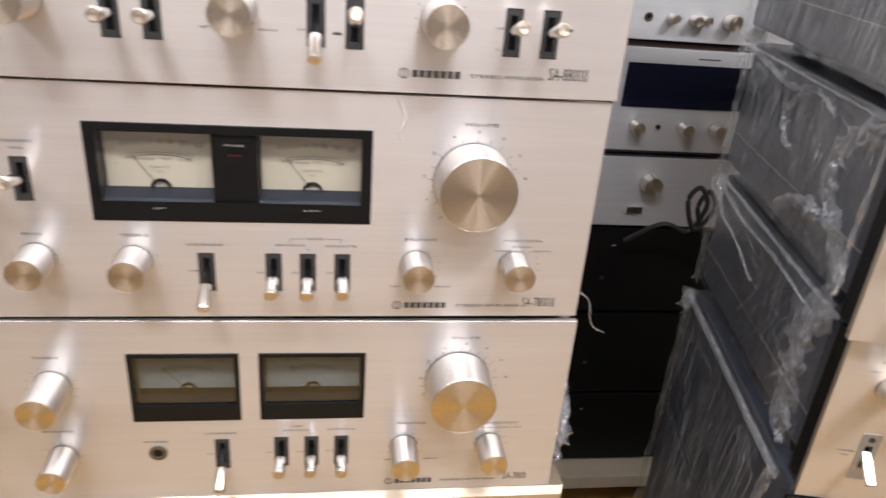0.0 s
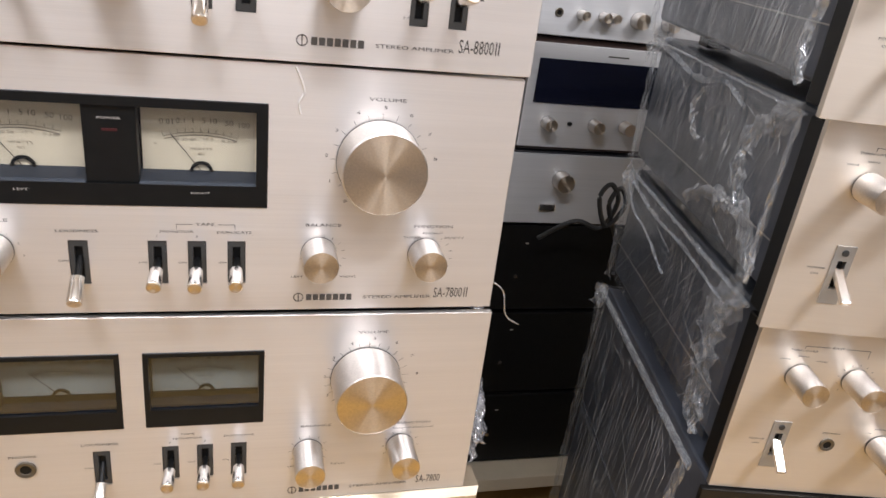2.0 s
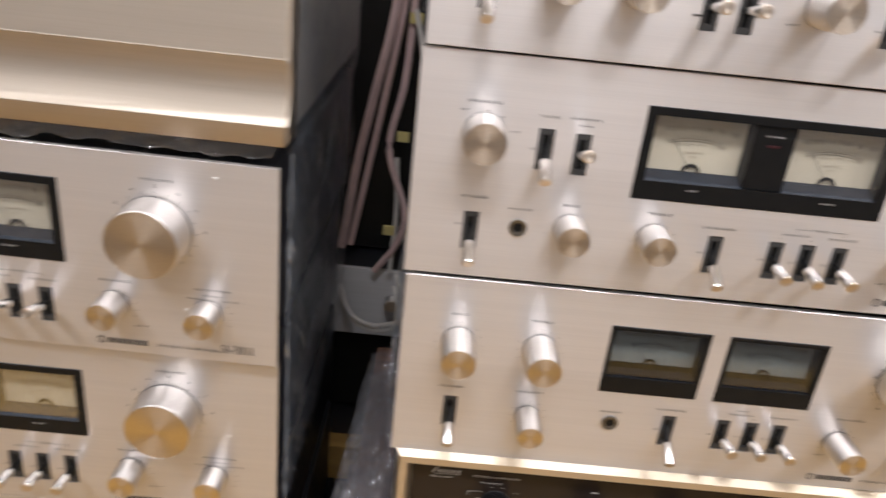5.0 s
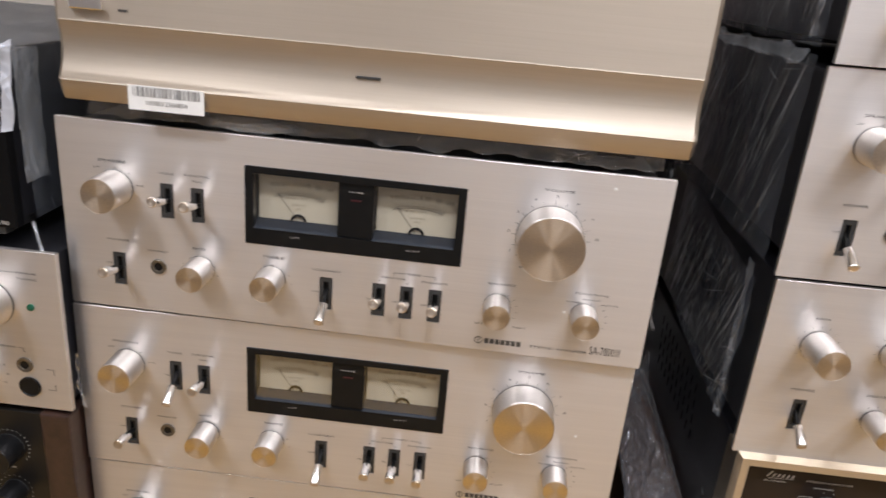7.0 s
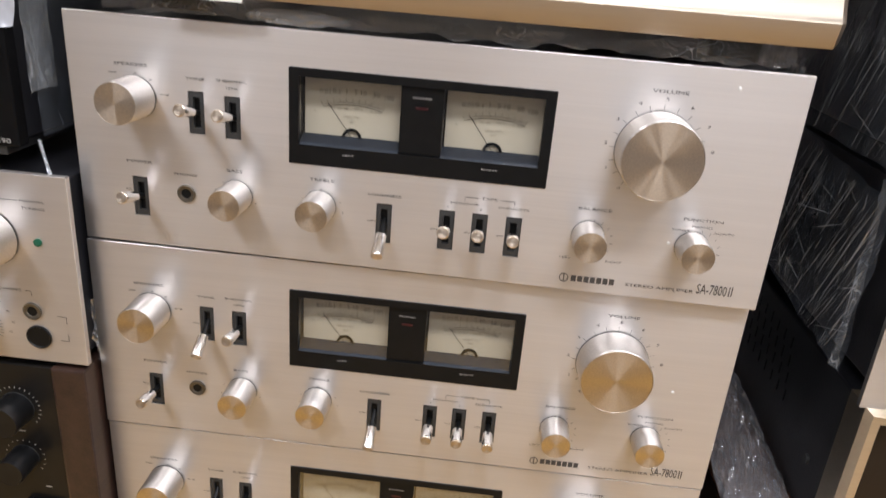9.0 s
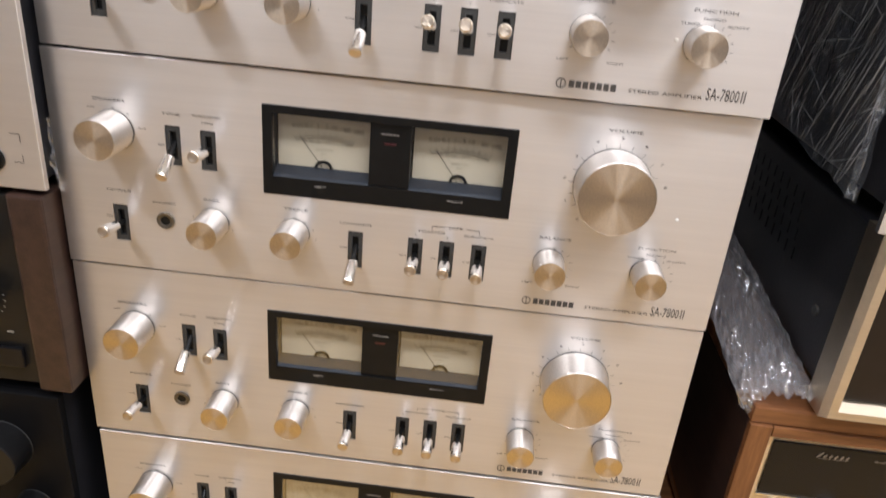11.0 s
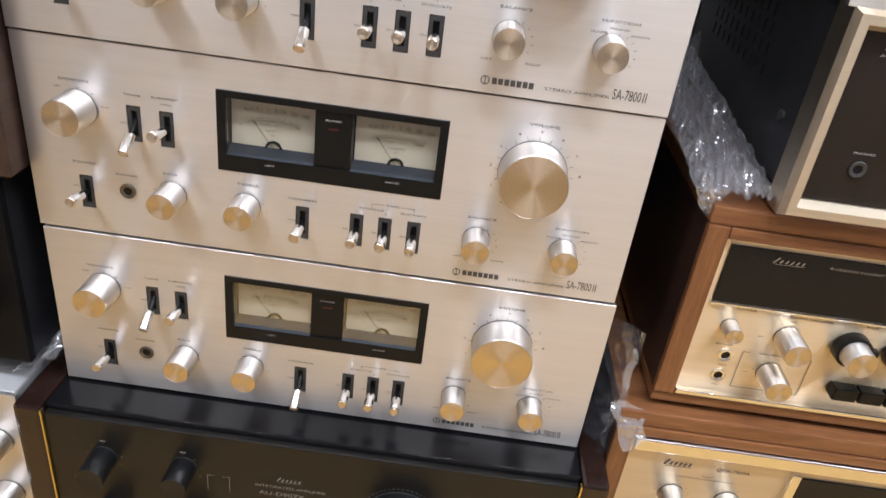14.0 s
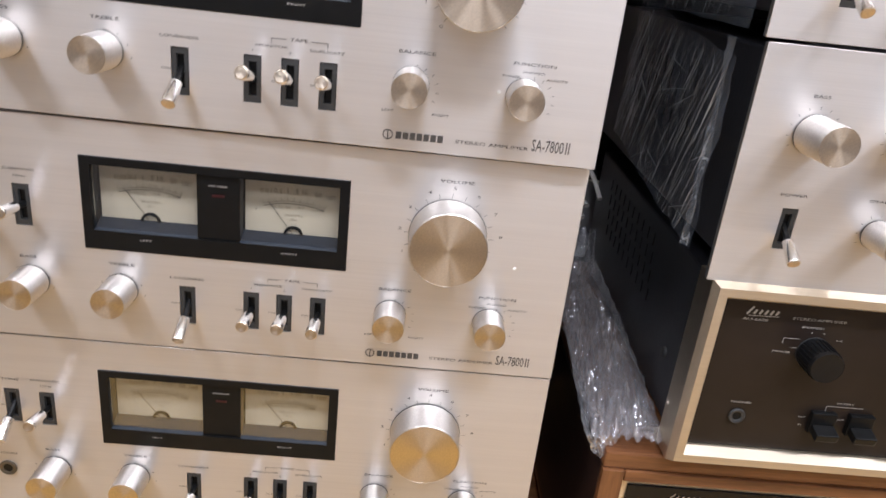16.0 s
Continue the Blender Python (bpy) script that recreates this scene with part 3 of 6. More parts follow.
def meter(parent, x0, x1, z0, z1, depth):
    """A power meter card with scale, needle and pivot; returns nothing."""
    w, h = x1 - x0, z1 - z0
    key = ("meter", round(w, 4), round(h, 4))
    at = (x0, depth, z0)
    fresh = key not in CACHE
    if fresh:
        m = part("meter_card", box(0, w, 0, 0.001, 0, h), CARD, parent, "cream power meter scale", at=at)
        sc = bmesh.new()
        cx, cz, R = w * 0.5, -h * 1.27, h * 1.86
        for rad, wd in ((R, 0.0003), (R * 0.978, 0.0005)):
            for i in range(18):
                p, q = radians(106.5 - 33 * i / 18), radians(106.5 - 33 * (i + 1) / 18)
                quad_line(sc, cx + rad * math.cos(p), cz + rad * math.sin(p), cx + rad * math.cos(q), cz + rad * math.sin(q), wd, -0.0002)
        for i in range(11):
            p = radians(106.5 - 33 * i / 10)
            quad_line(sc, cx + R * math.cos(p), cz + R * math.sin(p), cx + R * 1.035 * math.cos(p), cz + R * 1.035 * math.sin(p), 0.0003, -0.0002)
        scale = part("scale_arc", sc, PRINT_GREY, m)
        t1 = letters([("0.01", w * 0.215, h * 0.735, h * 0.118, 0.98), ("0.1", w * 0.335, h * 0.755, h * 0.118, 0.98), ("1", w * 0.435, h * 0.765, h * 0.118, 0.98), ("5", w * 0.53, h * 0.77, h * 0.118, 0.98), ("10", w * 0.605, h * 0.765, h * 0.118, 0.98), ("50", w * 0.745, h * 0.745, h * 0.118, 0.98), ("100", w * 0.87, h * 0.72, h * 0.118, 0.98),
                      ("40 30 20", w * 0.36, h * 0.475, h * 0.055, 1.25), ("10 5", w * 0.56, h * 0.485, h * 0.055, 1.25), ("0 3dB", w * 0.745, h * 0.465, h * 0.055, 1.25), ("-", w * 0.11, h * 0.40, h * 0.02, 2.2), ("+", w * 0.9, h * 0.40, h * 0.06, 1.0), ("WATTS", w * 0.5, h * 0.335, h * 0.055, 1.3), ("8\u03a9", w * 0.5, h * 0.26, h * 0.05, 1.2)], PRINT_GREY, m, "scale_numbers")
        nd = bmesh.new()
        quad_line(nd, w * 0.5, 0.0, w * 0.25, h * 0.55, 0.0004, -0.0015)
        ned = part("needle", nd, BLACK, m)
        piv = part("needle_pivot", lathe([(h * 0.17, -0.0003), (h * 0.17, -0.0012), (h * 0.12, -0.0012), (h * 0.12, -0.0003)], 32), BLACK, m, at=(w * 0.5, 0, -h * 0.02), smooth=True)
        CACHE[key] = [m.data, scale.data, t1.data, ned.data, piv.data]
    else:
        d = CACHE[key]
        m = part("meter_card", d[0], CARD, parent, "cream power meter scale", at=at)
        for nm, me in zip(("scale_arc", "scale_numbers", "needle"), d[1:4]):
            part(nm, me, PRINT, m)
        part("needle_pivot", d[4], BLACK, m, at=(w * 0.5, 0, -h * 0.02))


def brand_mark(bm, x, z, h=0.0042, w=0.034):
    """A plain round badge and a row of plain blocks in place of the maker's name."""
    r = h * 0.62
    for i in range(20):
        a, b = 2 * math.pi * i / 20, 2 * math.pi * (i + 1) / 20
        quad_line(bm, x + r + r * math.cos(a), z + r * math.sin(a), x + r + r * math.cos(b), z + r * math.sin(b), 0.0006)
    quad_line(bm, x + r, z - r, x + r, z + r, 0.0006)
    left = x + 2.7 * r
    step = (w - 2.7 * r) / 7
    for i in range(7):
        quad_line(bm, left + i * step, z, left + (i + 0.8) * step, z, h * (0.95 if i != 1 else 0.9))


def script_mark(bm, x, z, w, h):
    """A slanted plain stroke group in place of a script brand name."""
    quad_line(bm, x, z - h * 0.35, x + w * 0.16, z + h * 0.55, h * 0.22)
    for i in range(5):
        quad_line(bm, x + w * (0.2 + 0.16 * i), z - h * 0.28, x + w * (0.27 + 0.16 * i), z + h * 0.22, h * 0.24)
    quad_line(bm, x + w * 0.05, z - h * 0.5, x + w * 0.95, z - h * 0.42, h * 0.08)


W7 = 0.42
H7 = 0.1404


def case_of(parent, w, d, h, material=None, inset=0.006, feet=True, vents=True):
    """The steel cover behind a front plate, with slotted vents, and four feet."""
    material = material or CASE
    part("cover", box(inset, w - inset, 0.0135, d, 0.012, h - 0.004, 0.002), material, parent, "black painted steel cover")
    for x0 in (inset, w - inset - 0.003):
        part("side_flange", box(x0, x0 + 0.003, 0.0042, 0.0133, 0.012, h - 0.004), material, parent)
    if vents:
        bm = bmesh.new()
        for side in (inset - 0.0004, w - inset + 0.0004):
            for r in range(3):
                for c in range(9):
                    y0 = 0.11 + c * 0.018
                    z0 = h * 0.45 + r * 0.017
                    box(side - 0.0003, side + 0.0003, y0, y0 + 0.002, z0, z0 + 0.012, bm=bm)
        part("vent_grille", bm, BLACK, parent)
    if feet:
        for fx in (0.05, w - 0.05):
            for fy in (0.05, d - 0.04):
                part("foot", lathe([(0.012, -0.006), (0.014, 0.0065), (0, 0.0065)], 20), BLACK, parent, at=(fx, fy, 0.0062), rot=(90, 0, 0))


EDGE = 0.0014


def face_plate(parent, h, holes):
    """The aluminium front plate, a little wider than the chassis."""
    key = ("face_plate", h, tuple(holes))
    words = "champagne brushed aluminium front panel"
    if key not in CACHE:
        moved = [(a + EDGE, b + EDGE, c, d) for a, b, c, d in holes]
        bm = plate(W7 + 2 * EDGE, h, 0.004, moved)
        bmesh.ops.translate(bm, verts=bm.verts[:], vec=(-EDGE, 0, 0))
        CACHE[key] = part("front_panel", bm, SILVER, parent, words).data
    else:
        part("front_panel", CACHE[key], SILVER, parent, words)


def amp_twin_window(m, label, tilts, group="silver amplifiers with one long meter window"):
    """Amplifier with one long black window that holds both meters. tilts: tone, subsonic, power, loudness, three tape toggles."""
    e = thing("stereo_amplifier", m, label, "amplifier", group)
    H = H7
    slots = [(0.076, 0.053), (0.098, 0.054), (0.0375, 0.109), (0.191, 0.110), (0.2295, 0.110), (0.2495, 0.110), (0.270, 0.110)]
    holes = [(x - 0.0048, x + 0.0048, H - v - 0.0128, H - v + 0.0128) for x, v in slots] + [(0.132, 0.286, H - 0.0775, H - 0.0205)]
    face_plate(e, H, holes)
    case_of(e, W7, 0.35, H)
    # window: black surround, two meters, centre block, sill and clear pane
    bm = plate(0.154, 0.057, 0.0115, [(0.006, 0.148, 0.012, 0.052)], 0.0004)
    bmesh.ops.translate(bm, verts=bm.verts[:], vec=(0.132, -0.0006, H - 0.0775))
    part("meter_backing", box(0.133, 0.285, 0.011, 0.012, H - 0.077, H - 0.021), BLACK, e)
    part("meter_surround", bm, BLACK, e, "black plastic meter window surround")
    part("centre_block", box(0.1975, 0.2225, 0.001, 0.0105, H - 0.0655, H - 0.0255, 0.0008), BLACK, e)
    part("power_lamp", box(0.2065, 0.2135, 0.0007, 0.0012, H - 0.0385, H - 0.0372), RED, e, "unlit red power lamp")
    for x0 in (0.139, 0.2235):
        meter(e, x0, x0 + 0.0575, H - 0.0605, H - 0.0256, 0.0098)
        sill = bmesh.new()
        vs = [sill.verts.new(c) for c in ((x0 - 0.001, 0.0098, H - 0.0605), (x0 + 0.0585, 0.0098, H - 0.0605), (x0 + 0.0585, 0.0002, H - 0.0655), (x0 - 0.001, 0.0002, H - 0.0655))]
        sill.faces.new(vs)
        ext = bmesh.ops.extrude_face_region(sill, geom=sill.faces[:])
        for w in ext["geom"]:
            if isinstance(w, bmesh.types.BMVert):
                w.co.z -= 0.001
        part("meter_sill", sill, SILL, e)
    pane = part("meter_pane", box(0.1385, 0.2795, 0.0015, 0.0022, H - 0.0650, H - 0.0260), GLASS, e, "clear plastic meter pane")
    pane.visible_shadow = False
    for (x, v), a in zip(slots, tilts):
        lever(e, x, H - v, a)
    jack(e, 0.067, H - 0.104)
    knob(e, 0.0388, H - 0.0468, 0.0125, 0.0238, "speakers_knob")
    knob(e, 0.0988, H - 0.1020, 0.0099, 0.0215, "bass_knob")
    knob(e, 0.1512, H - 0.1030, 0.0099, 0.0208, "treble_knob")
    knob(e, 0.3446, H - 0.0490, 0.0226, 0.0235, "volume_knob")
    knob(e, 0.3145, H - 0.1040, 0.0096, 0.0198, "balance_knob")
    knob(e, 0.3756, H - 0.1040, 0.0096, 0.0190, "function_knob")
    if "twin_print" not in CACHE:
        T = [("SPEAKERS", 0.0375, 0.028, 0.0024, 1.5), ("OFF", 0.026, 0.0335, 0.0016, 1.4), ("A", 0.040, 0.033, 0.0016, 1.4), ("B", 0.049, 0.036, 0.0016, 1.4), ("A+B", 0.057, 0.044, 0.0016, 1.4),
             ("TONE", 0.076, 0.033, 0.0022, 1.5), ("SUBSONIC", 0.098, 0.0325, 0.0021, 1.4), ("15Hz", 0.098, 0.0365, 0.002, 1.4), ("POWER", 0.038, 0.0865, 0.0024, 1.5), ("PHONES", 0.067, 0.092, 0.002, 1.5),
             ("BASS", 0.098, 0.0865, 0.0024, 1.5), ("TREBLE", 0.1525, 0.0865, 0.0024, 1.5), ("LOUDNESS", 0.191, 0.092, 0.0021, 1.5), ("TAPE", 0.254, 0.0875, 0.0022, 1.5), ("MONITOR", 0.2395, 0.0918, 0.002, 1.4),
             ("1", 0.2295, 0.0945, 0.0016, 1.3), ("2", 0.2495, 0.0945, 0.0016, 1.3), ("DUPLICATE", 0.269, 0.0920, 0.002, 1.35), ("VOLUME", 0.347, 0.0152, 0.0026, 1.5), ("BALANCE", 0.3165, 0.087, 0.0024, 1.45),
             ("FUNCTION", 0.3795, 0.087, 0.0024, 1.45), ("PHONO", 0.3795, 0.0912, 0.0018, 1.4), ("TUNER", 0.3675, 0.094, 0.0018, 1.4), ("AUX/TV", 0.3925, 0.094, 0.0018, 1.4), ("LEFT", 0.303, 0.119, 0.0018, 1.4),
             ("RIGHT", 0.332, 0.119, 0.0018, 1.4), ("STEREO AMPLIFIER", 0.362, 0.1326, 0.0026, 1.45), ("ON", 0.1835, 0.109, 0.0018, 1.4), ("ON", 0.0685, 0.053, 0.0016, 1.3), ("ON", 0.222, 0.110, 0.0016, 1.3), ("ON", 0.242, 0.110, 0.0016, 1.3),
             ("ON", 0.2625, 0.110, 0.0016, 1.3), ("ON", 0.030, 0.105, 0.0016, 1.3)]
        for i, n in enumerate("012345678"):
            a = radians(232 - 28.4 * i)
            T.append((n, 0.346 + 0.0300 * math.cos(a), 0.0490 - 0.0298 * math.sin(a), 0.0025, 1.3))
        for kx in (0.0975, 0.152):
            for i, n in enumerate("3210123"):
                a = radians(180 - 30 * i)
                T.append((n, kx + 0.0135 * math.cos(a), 0.106 - 0.0135 * math.sin(a), 0.0014, 1.2))
        CACHE["twin_print"] = letters([(t, x, H - v, h, wd) for t, x, v, h, wd in T], PRINT, e).data
        CACHE["twin_model"] = letters([("SA-7800", 0.3930, H - 0.1304, 0.0076, 0.52), ("II", 0.4042, H - 0.1304, 0.0076, 0.62)], PRINT, e, "model_number").data
        lb = bmesh.new()
        brand_mark(lb, 0.3015, H - 0.1322)
        ticks(lb, 0.345, H - 0.0490, 0.0240, 0.0266, 232, -52, 17)
        for kx in (0.317, 0.380):
            ticks(lb, kx, H - 0.106, 0.011, 0.0128, 210, -30, 11)
        for x0, x1 in ((0.2395, 0.2475), (0.2605, 0.2692)):
            quad_line(lb, x0, H - 0.0875, x1, H - 0.0875, 0.0003)
        quad_line(lb, 0.2395, H - 0.0875, 0.2395, H - 0.090, 0.0003)
        quad_line(lb, 0.2692, H - 0.0875, 0.2692, H - 0.090, 0.0003)
        CACHE["twin_marks"] = part("dial_print", lb, PRINT, e).data
        CACHE["twin_white"] = letters([("LEFT", 0.168, H - 0.0695, 0.0016, 1.6), ("RIGHT", 0.252, H - 0.0695, 0.0016, 1.6)], WHITE_PRINT, e, "window_lettering", y=-0.0008).data
        CACHE["twin_pow"] = letters([("POWER", 0.21, H - 0.032, 0.0016, 1.5)], WHITE_PRINT, e, "power_lettering", y=0.0007).data
    else:
        for nm, k in (("lettering", "twin_print"), ("model_number", "twin_model"), ("dial_print", "twin_marks"), ("window_lettering", "twin_white"), ("power_lettering", "twin_pow")):
            part(nm, CACHE[k], PRINT, e)
    return e


def amp_two_windows(m, label):
    """Amplifier with two separate meter windows."""
    e = thing("stereo_amplifier", m, label, "amplifier")
    H = H7
    slots = [(0.037, 0.1038), (0.191, 0.1038), (0.2295, 0.1030), (0.2495, 0.1030), (0.2695, 0.1030)]
    wins = [(0.137, 0.2045), (0.2165, 0.284)]
    holes = [(x - 0.0048, x + 0.0048, H - v - 0.0128, H - v + 0.0128) for x, v in slots] + [(a, b, H - 0.0755, H - 0.0234) for a, b in wins]
    face_plate(e, H, holes)
    case_of(e, W7, 0.35, H)
    for (a, b), word in zip(wins, ("LEFT", "RIGHT")):
        zt, zb = H - 0.0234, H - 0.0755
        bm = plate(b - a, zt - zb, 0.0115, [(0.003, b - a - 0.003, 0.0125, zt - zb - 0.003)], 0.0004)
        bmesh.ops.translate(bm, verts=bm.verts[:], vec=(a, -0.0005, zb))
        part("meter_backing", box(a + 0.001, b - 0.001, 0.011, 0.012, zb + 0.001, zt - 0.001), BLACK, e)
        sur = part("meter_surround", bm, BLACK, e, "black plastic meter window surround")
        meter(e, a + 0.0035, b - 0.0035, zb + 0.0190, zt - 0.0035, 0.0100)
        part("meter_sill", box(a + 0.003, b - 0.003, 0.0022, 0.0098, zb + 0.0105, zb + 0.0145), SILL, e)
        pane = part("meter_pane", box(a + 0.003, b - 0.003, 0.0012, 0.0019, zb + 0.0126, zt - 0.0031), SHADE_PANE, e, "meter pane with shade and reflection in its dark tint")
        pane.visible_shadow = False
    for (x, v), a in zip(slots, (-33, -33, 4, 4, 2)):
        lever(e, x, H - v, a)
    jack(e, 0.150, H - 0.1010)
    knob(e, 0.037, H - 0.047, 0.0112, 0.029, "bass_knob")
    knob(e, 0.092, H - 0.047, 0.0112, 0.029, "treble_knob")
    knob(e, 0.0915, H - 0.102, 0.0088, 0.025, "speakers_knob")
    knob(e, 0.3452, H - 0.0450, 0.0212, 0.0295, "volume_knob")
    knob(e, 0.3120, H - 0.1000, 0.0092, 0.0248, "balance_knob")
    knob(e, 0.3720, H - 0.1000, 0.0092, 0.0235, "function_knob")
    T = [("BASS", 0.036, 0.030, 0.0024, 1.5), ("TREBLE", 0.091, 0.030, 0.0024, 1.5), ("POWER", 0.0365, 0.087, 0.0024, 1.5), ("SPEAKERS", 0.0905, 0.086, 0.0022, 1.5), ("PHONES", 0.149, 0.096, 0.002, 1.5), ("LOUDNESS", 0.1905, 0.090, 0.0021, 1.5),
         ("TAPE", 0.2395, 0.0855, 0.0020, 1.4), ("MONITOR", 0.2395, 0.0888, 0.0020, 1.4), ("1", 0.2295, 0.0915, 0.0015, 1.3), ("2", 0.2495, 0.0915, 0.0015, 1.3), ("DUPLICATE", 0.2695, 0.0885, 0.0019, 1.4), ("VOLUME", 0.348, 0.0165, 0.0024, 1.5), ("BALANCE", 0.3165, 0.0845, 0.0023, 1.45), ("FUNCTION", 0.380, 0.086, 0.0023, 1.45),
         ("TUNER PHONO AUX", 0.380, 0.090, 0.0017, 1.3), ("LEFT", 0.303, 0.116, 0.0018, 1.4), ("RIGHT", 0.332, 0.116, 0.0018, 1.4), ("STEREO AMPLIFIER", 0.360, 0.1322, 0.0025, 1.45), ("ON", 0.1835, 0.107, 0.0017, 1.4), ("ON", 0.2215, 0.107, 0.0016, 1.3), ("ON", 0.2415, 0.107, 0.0016, 1.3), ("ON", 0.2615, 0.107, 0.0016, 1.3)]
    for i, n in enumerate("012345678"):
        a = radians(232 - 28.4 * i)
        T.append((n, 0.349 + 0.029 * math.cos(a), 0.050 - 0.029 * math.sin(a), 0.0024, 1.3))
    letters([(t, x, H - v + (0.004 if v < 0.125 else 0.0), h, wd) for t, x, v, h, wd in T], PRINT, e)
    letters([("SA-7800", 0.3945, H - 0.1305, 0.007, 0.54)], PRINT, e, "model_number")
    lb = bmesh.new()
    brand_mark(lb, 0.3005, H - 0.1318)
    ticks(lb, 0.346, H - 0.046, 0.0225, 0.0262, 232, -52, 21)
    for kx, kv in ((0.3125, 0.100), (0.3725, 0.100), (0.0915, 0.102)):
        ticks(lb, kx, H - kv, 0.0108, 0.0125, 210, -30, 9)
    for kx in (0.037, 0.092):
        ticks(lb, kx, H - 0.047, 0.0140, 0.0156, 210, -30, 11)
    part("dial_print", lb, PRINT, e)
    return e


def amp_many_toggles(m, label):
    """Amplifier whose lower row has levers and turned knobs."""
    e = thing("stereo_amplifier", m, label, "amplifier")
    H = H7
    slots = [(0.030, -40), (0.152, 5), (0.172, 5), (0.253, -38), (0.273, 20), (0.357, 15), (0.3775, 15)]
    zc = H - 0.106
    face_plate(e, H, [(x - 0.0048, x + 0.0048, zc - 0.0128, zc + 0.0128) for x, a in slots])
    case_of(e, W7, 0.35, H)
    for x, a in slots:
        lever(e, x, zc, a)
    for x, r, nm in ((0.070, 0.0098, "bass_knob"), (0.112, 0.0098, "treble_knob"), (0.213, 0.0105, "balance_knob"), (0.318, 0.0112, "function_knob")):
        knob(e, x, H - 0.101, r, 0.025, nm)
    T = [("STEREO AMPLIFIER", 0.3565, 0.1298, 0.0026, 1.45), ("LEFT", 0.198, 0.111, 0.0018, 1.4), ("RIGHT", 0.229, 0.111, 0.0018, 1.4), ("ON", 0.2455, 0.110, 0.0017, 1.3), ("----", 0.264, 0.111, 0.0014, 1.0), ("OFF", 0.3505, 0.104, 0.0016, 1.3), ("2-1", 0.3505, 0.115, 0.0016, 1.3), ("---", 0.388, 0.103, 0.0014, 1.0), ("-----", 0.145, 0.111, 0.0012, 1.0)]
    letters([(t, x, H - v, h, wd) for t, x, v, h, wd in T], PRINT, e)
    letters([("SA-8800", 0.3890, H - 0.1272, 0.0078, 0.54), ("II", 0.4006, H - 0.1272, 0.0078, 0.64)], PRINT, e, "model_number")
    lb = bmesh.new()
    brand_mark(lb, 0.297, H - 0.1297)
    ticks(lb, 0.318, H - 0.101, 0.0128, 0.0146, 210, -30, 9)
    part("dial_print", lb, PRINT, e)
    return e


# ---- the room ----
def structure(name, bm, material, label, category):
    return tagged(part(name, bm, material, None), label, category, kind="structure")


structure("floor", box(-2.6, 4.0, -2.05, 1.6, -0.1, 0.0), FLOOR, "warm oak-coloured wooden floor", "floor")
structure("ceiling", box(-2.6, 4.0, -2.05, 1.6, 2.6, 2.7), PLASTER, "plain white ceiling", "ceiling")
structure("wall_north", box(-2.6, 4.0, 1.4, 1.6, 0.0, 2.6), PLASTER, "plain off-white wall behind the racks", "wall")
structure("wall_south", box(-2.6, 4.0, -2.05, -1.85, 0.0, 2.6), TAN_WALL, "plain brownish wall", "wall")
structure("wall_west", box(-2.6, -2.4, -1.85, 1.4, 0.0, 2.6), PLASTER, "plain off-white wall", "wall")
structure("wall_east", box(3.8, 4.0, -1.85, 1.4, 0.0, 2.6), PLASTER, "plain off-white wall", "wall")

# ceiling panels whose light is given by the lamps just below them
DIFFUSER, _nt, _b = mat("lamp_diffuser", (0.9, 0.9, 0.88), 0.5)
_b.inputs["Emission Color"].default_value = (1.0, 0.95, 0.88, 1)
_b.inputs["Emission Strength"].default_value = 3.0
fixture = None
for lx, ly, watts in LIGHTS:
    if fixture is None:
        fixture = thing("ceiling_light", pose(lx, ly, 2.55), "white rectangular ceiling panel light", "ceiling light", "ceiling panel lights")
        part("frame", box(-0.25, 0.25, -0.13, 0.13, 0.012, 0.05, 0.004), PLASTER, fixture)
        part("diffuser", box(-0.22, 0.22, -0.10, 0.10, 0.006, 0.0115), DIFFUSER, fixture)
    else:
        copy_thing(fixture, pose(lx, ly, 2.55))

# low wooden platform that carries the stacks
plat = thing("platform", pose(0, 0, 0), "low yellowish wooden platform under the stacks", "platform")
part("top_board", box(-0.75, 1.9, -0.04, 1.2, 0.43, 0.47, 0.003), BOARD, plat)
part("front_board", box(-0.75, 1.9, -0.02, 0.0, 0.0, 0.43), BOARD, plat)
part("side_board", box(-0.75, -0.73, 0.0, 1.2, 0.0, 0.43), BOARD, plat)
part("side_board", box(1.88, 1.9, 0.0, 1.2, 0.0, 0.43), BOARD, plat)

# ---- stack of four amplifiers under a silver power amplifier ----
UP, DOWN = 14, -33
amp_b1 = amp_twin_window(pose(0.0008, -0.0015, 1.0640, 0, 0, -0.95), "champagne silver stereo amplifier beneath a power amplifier", (UP, UP, UP, DOWN, 16, 16, 14))
amp_b2 = amp_twin_window(pose(0.0, -0.0015, 0.9217), "champagne silver stereo amplifier with tone lever down", (DOWN, 8, 8, DOWN, 4, 4, 2))
amp_twin_window(pose(0.0, 0.0, 0.7796), "champagne silver stereo amplifier, film-wrapped cover, in a stack", (DOWN, 8, 6, 0, 4, 4, 4))
amp_twin_window(pose(0.0020, -0.0008, 0.6375), "champagne silver stereo amplifier standing on a black amplifier", (DOWN, 4, 6, DOWN, 4, 4, 4))

for am, sx, sv in ((amp_b1, 0.383, 0.010), (amp_b1, 0.362, 0.103), (amp_b2, 0.387, 0.066)):
    part("paint_fleck", lathe([(0.0011, 0.0), (0.0009, -0.0003), (0, -0.0004)], 10), STICKER, am, "tiny white fleck", at=(sx, 0, H7 - sv))

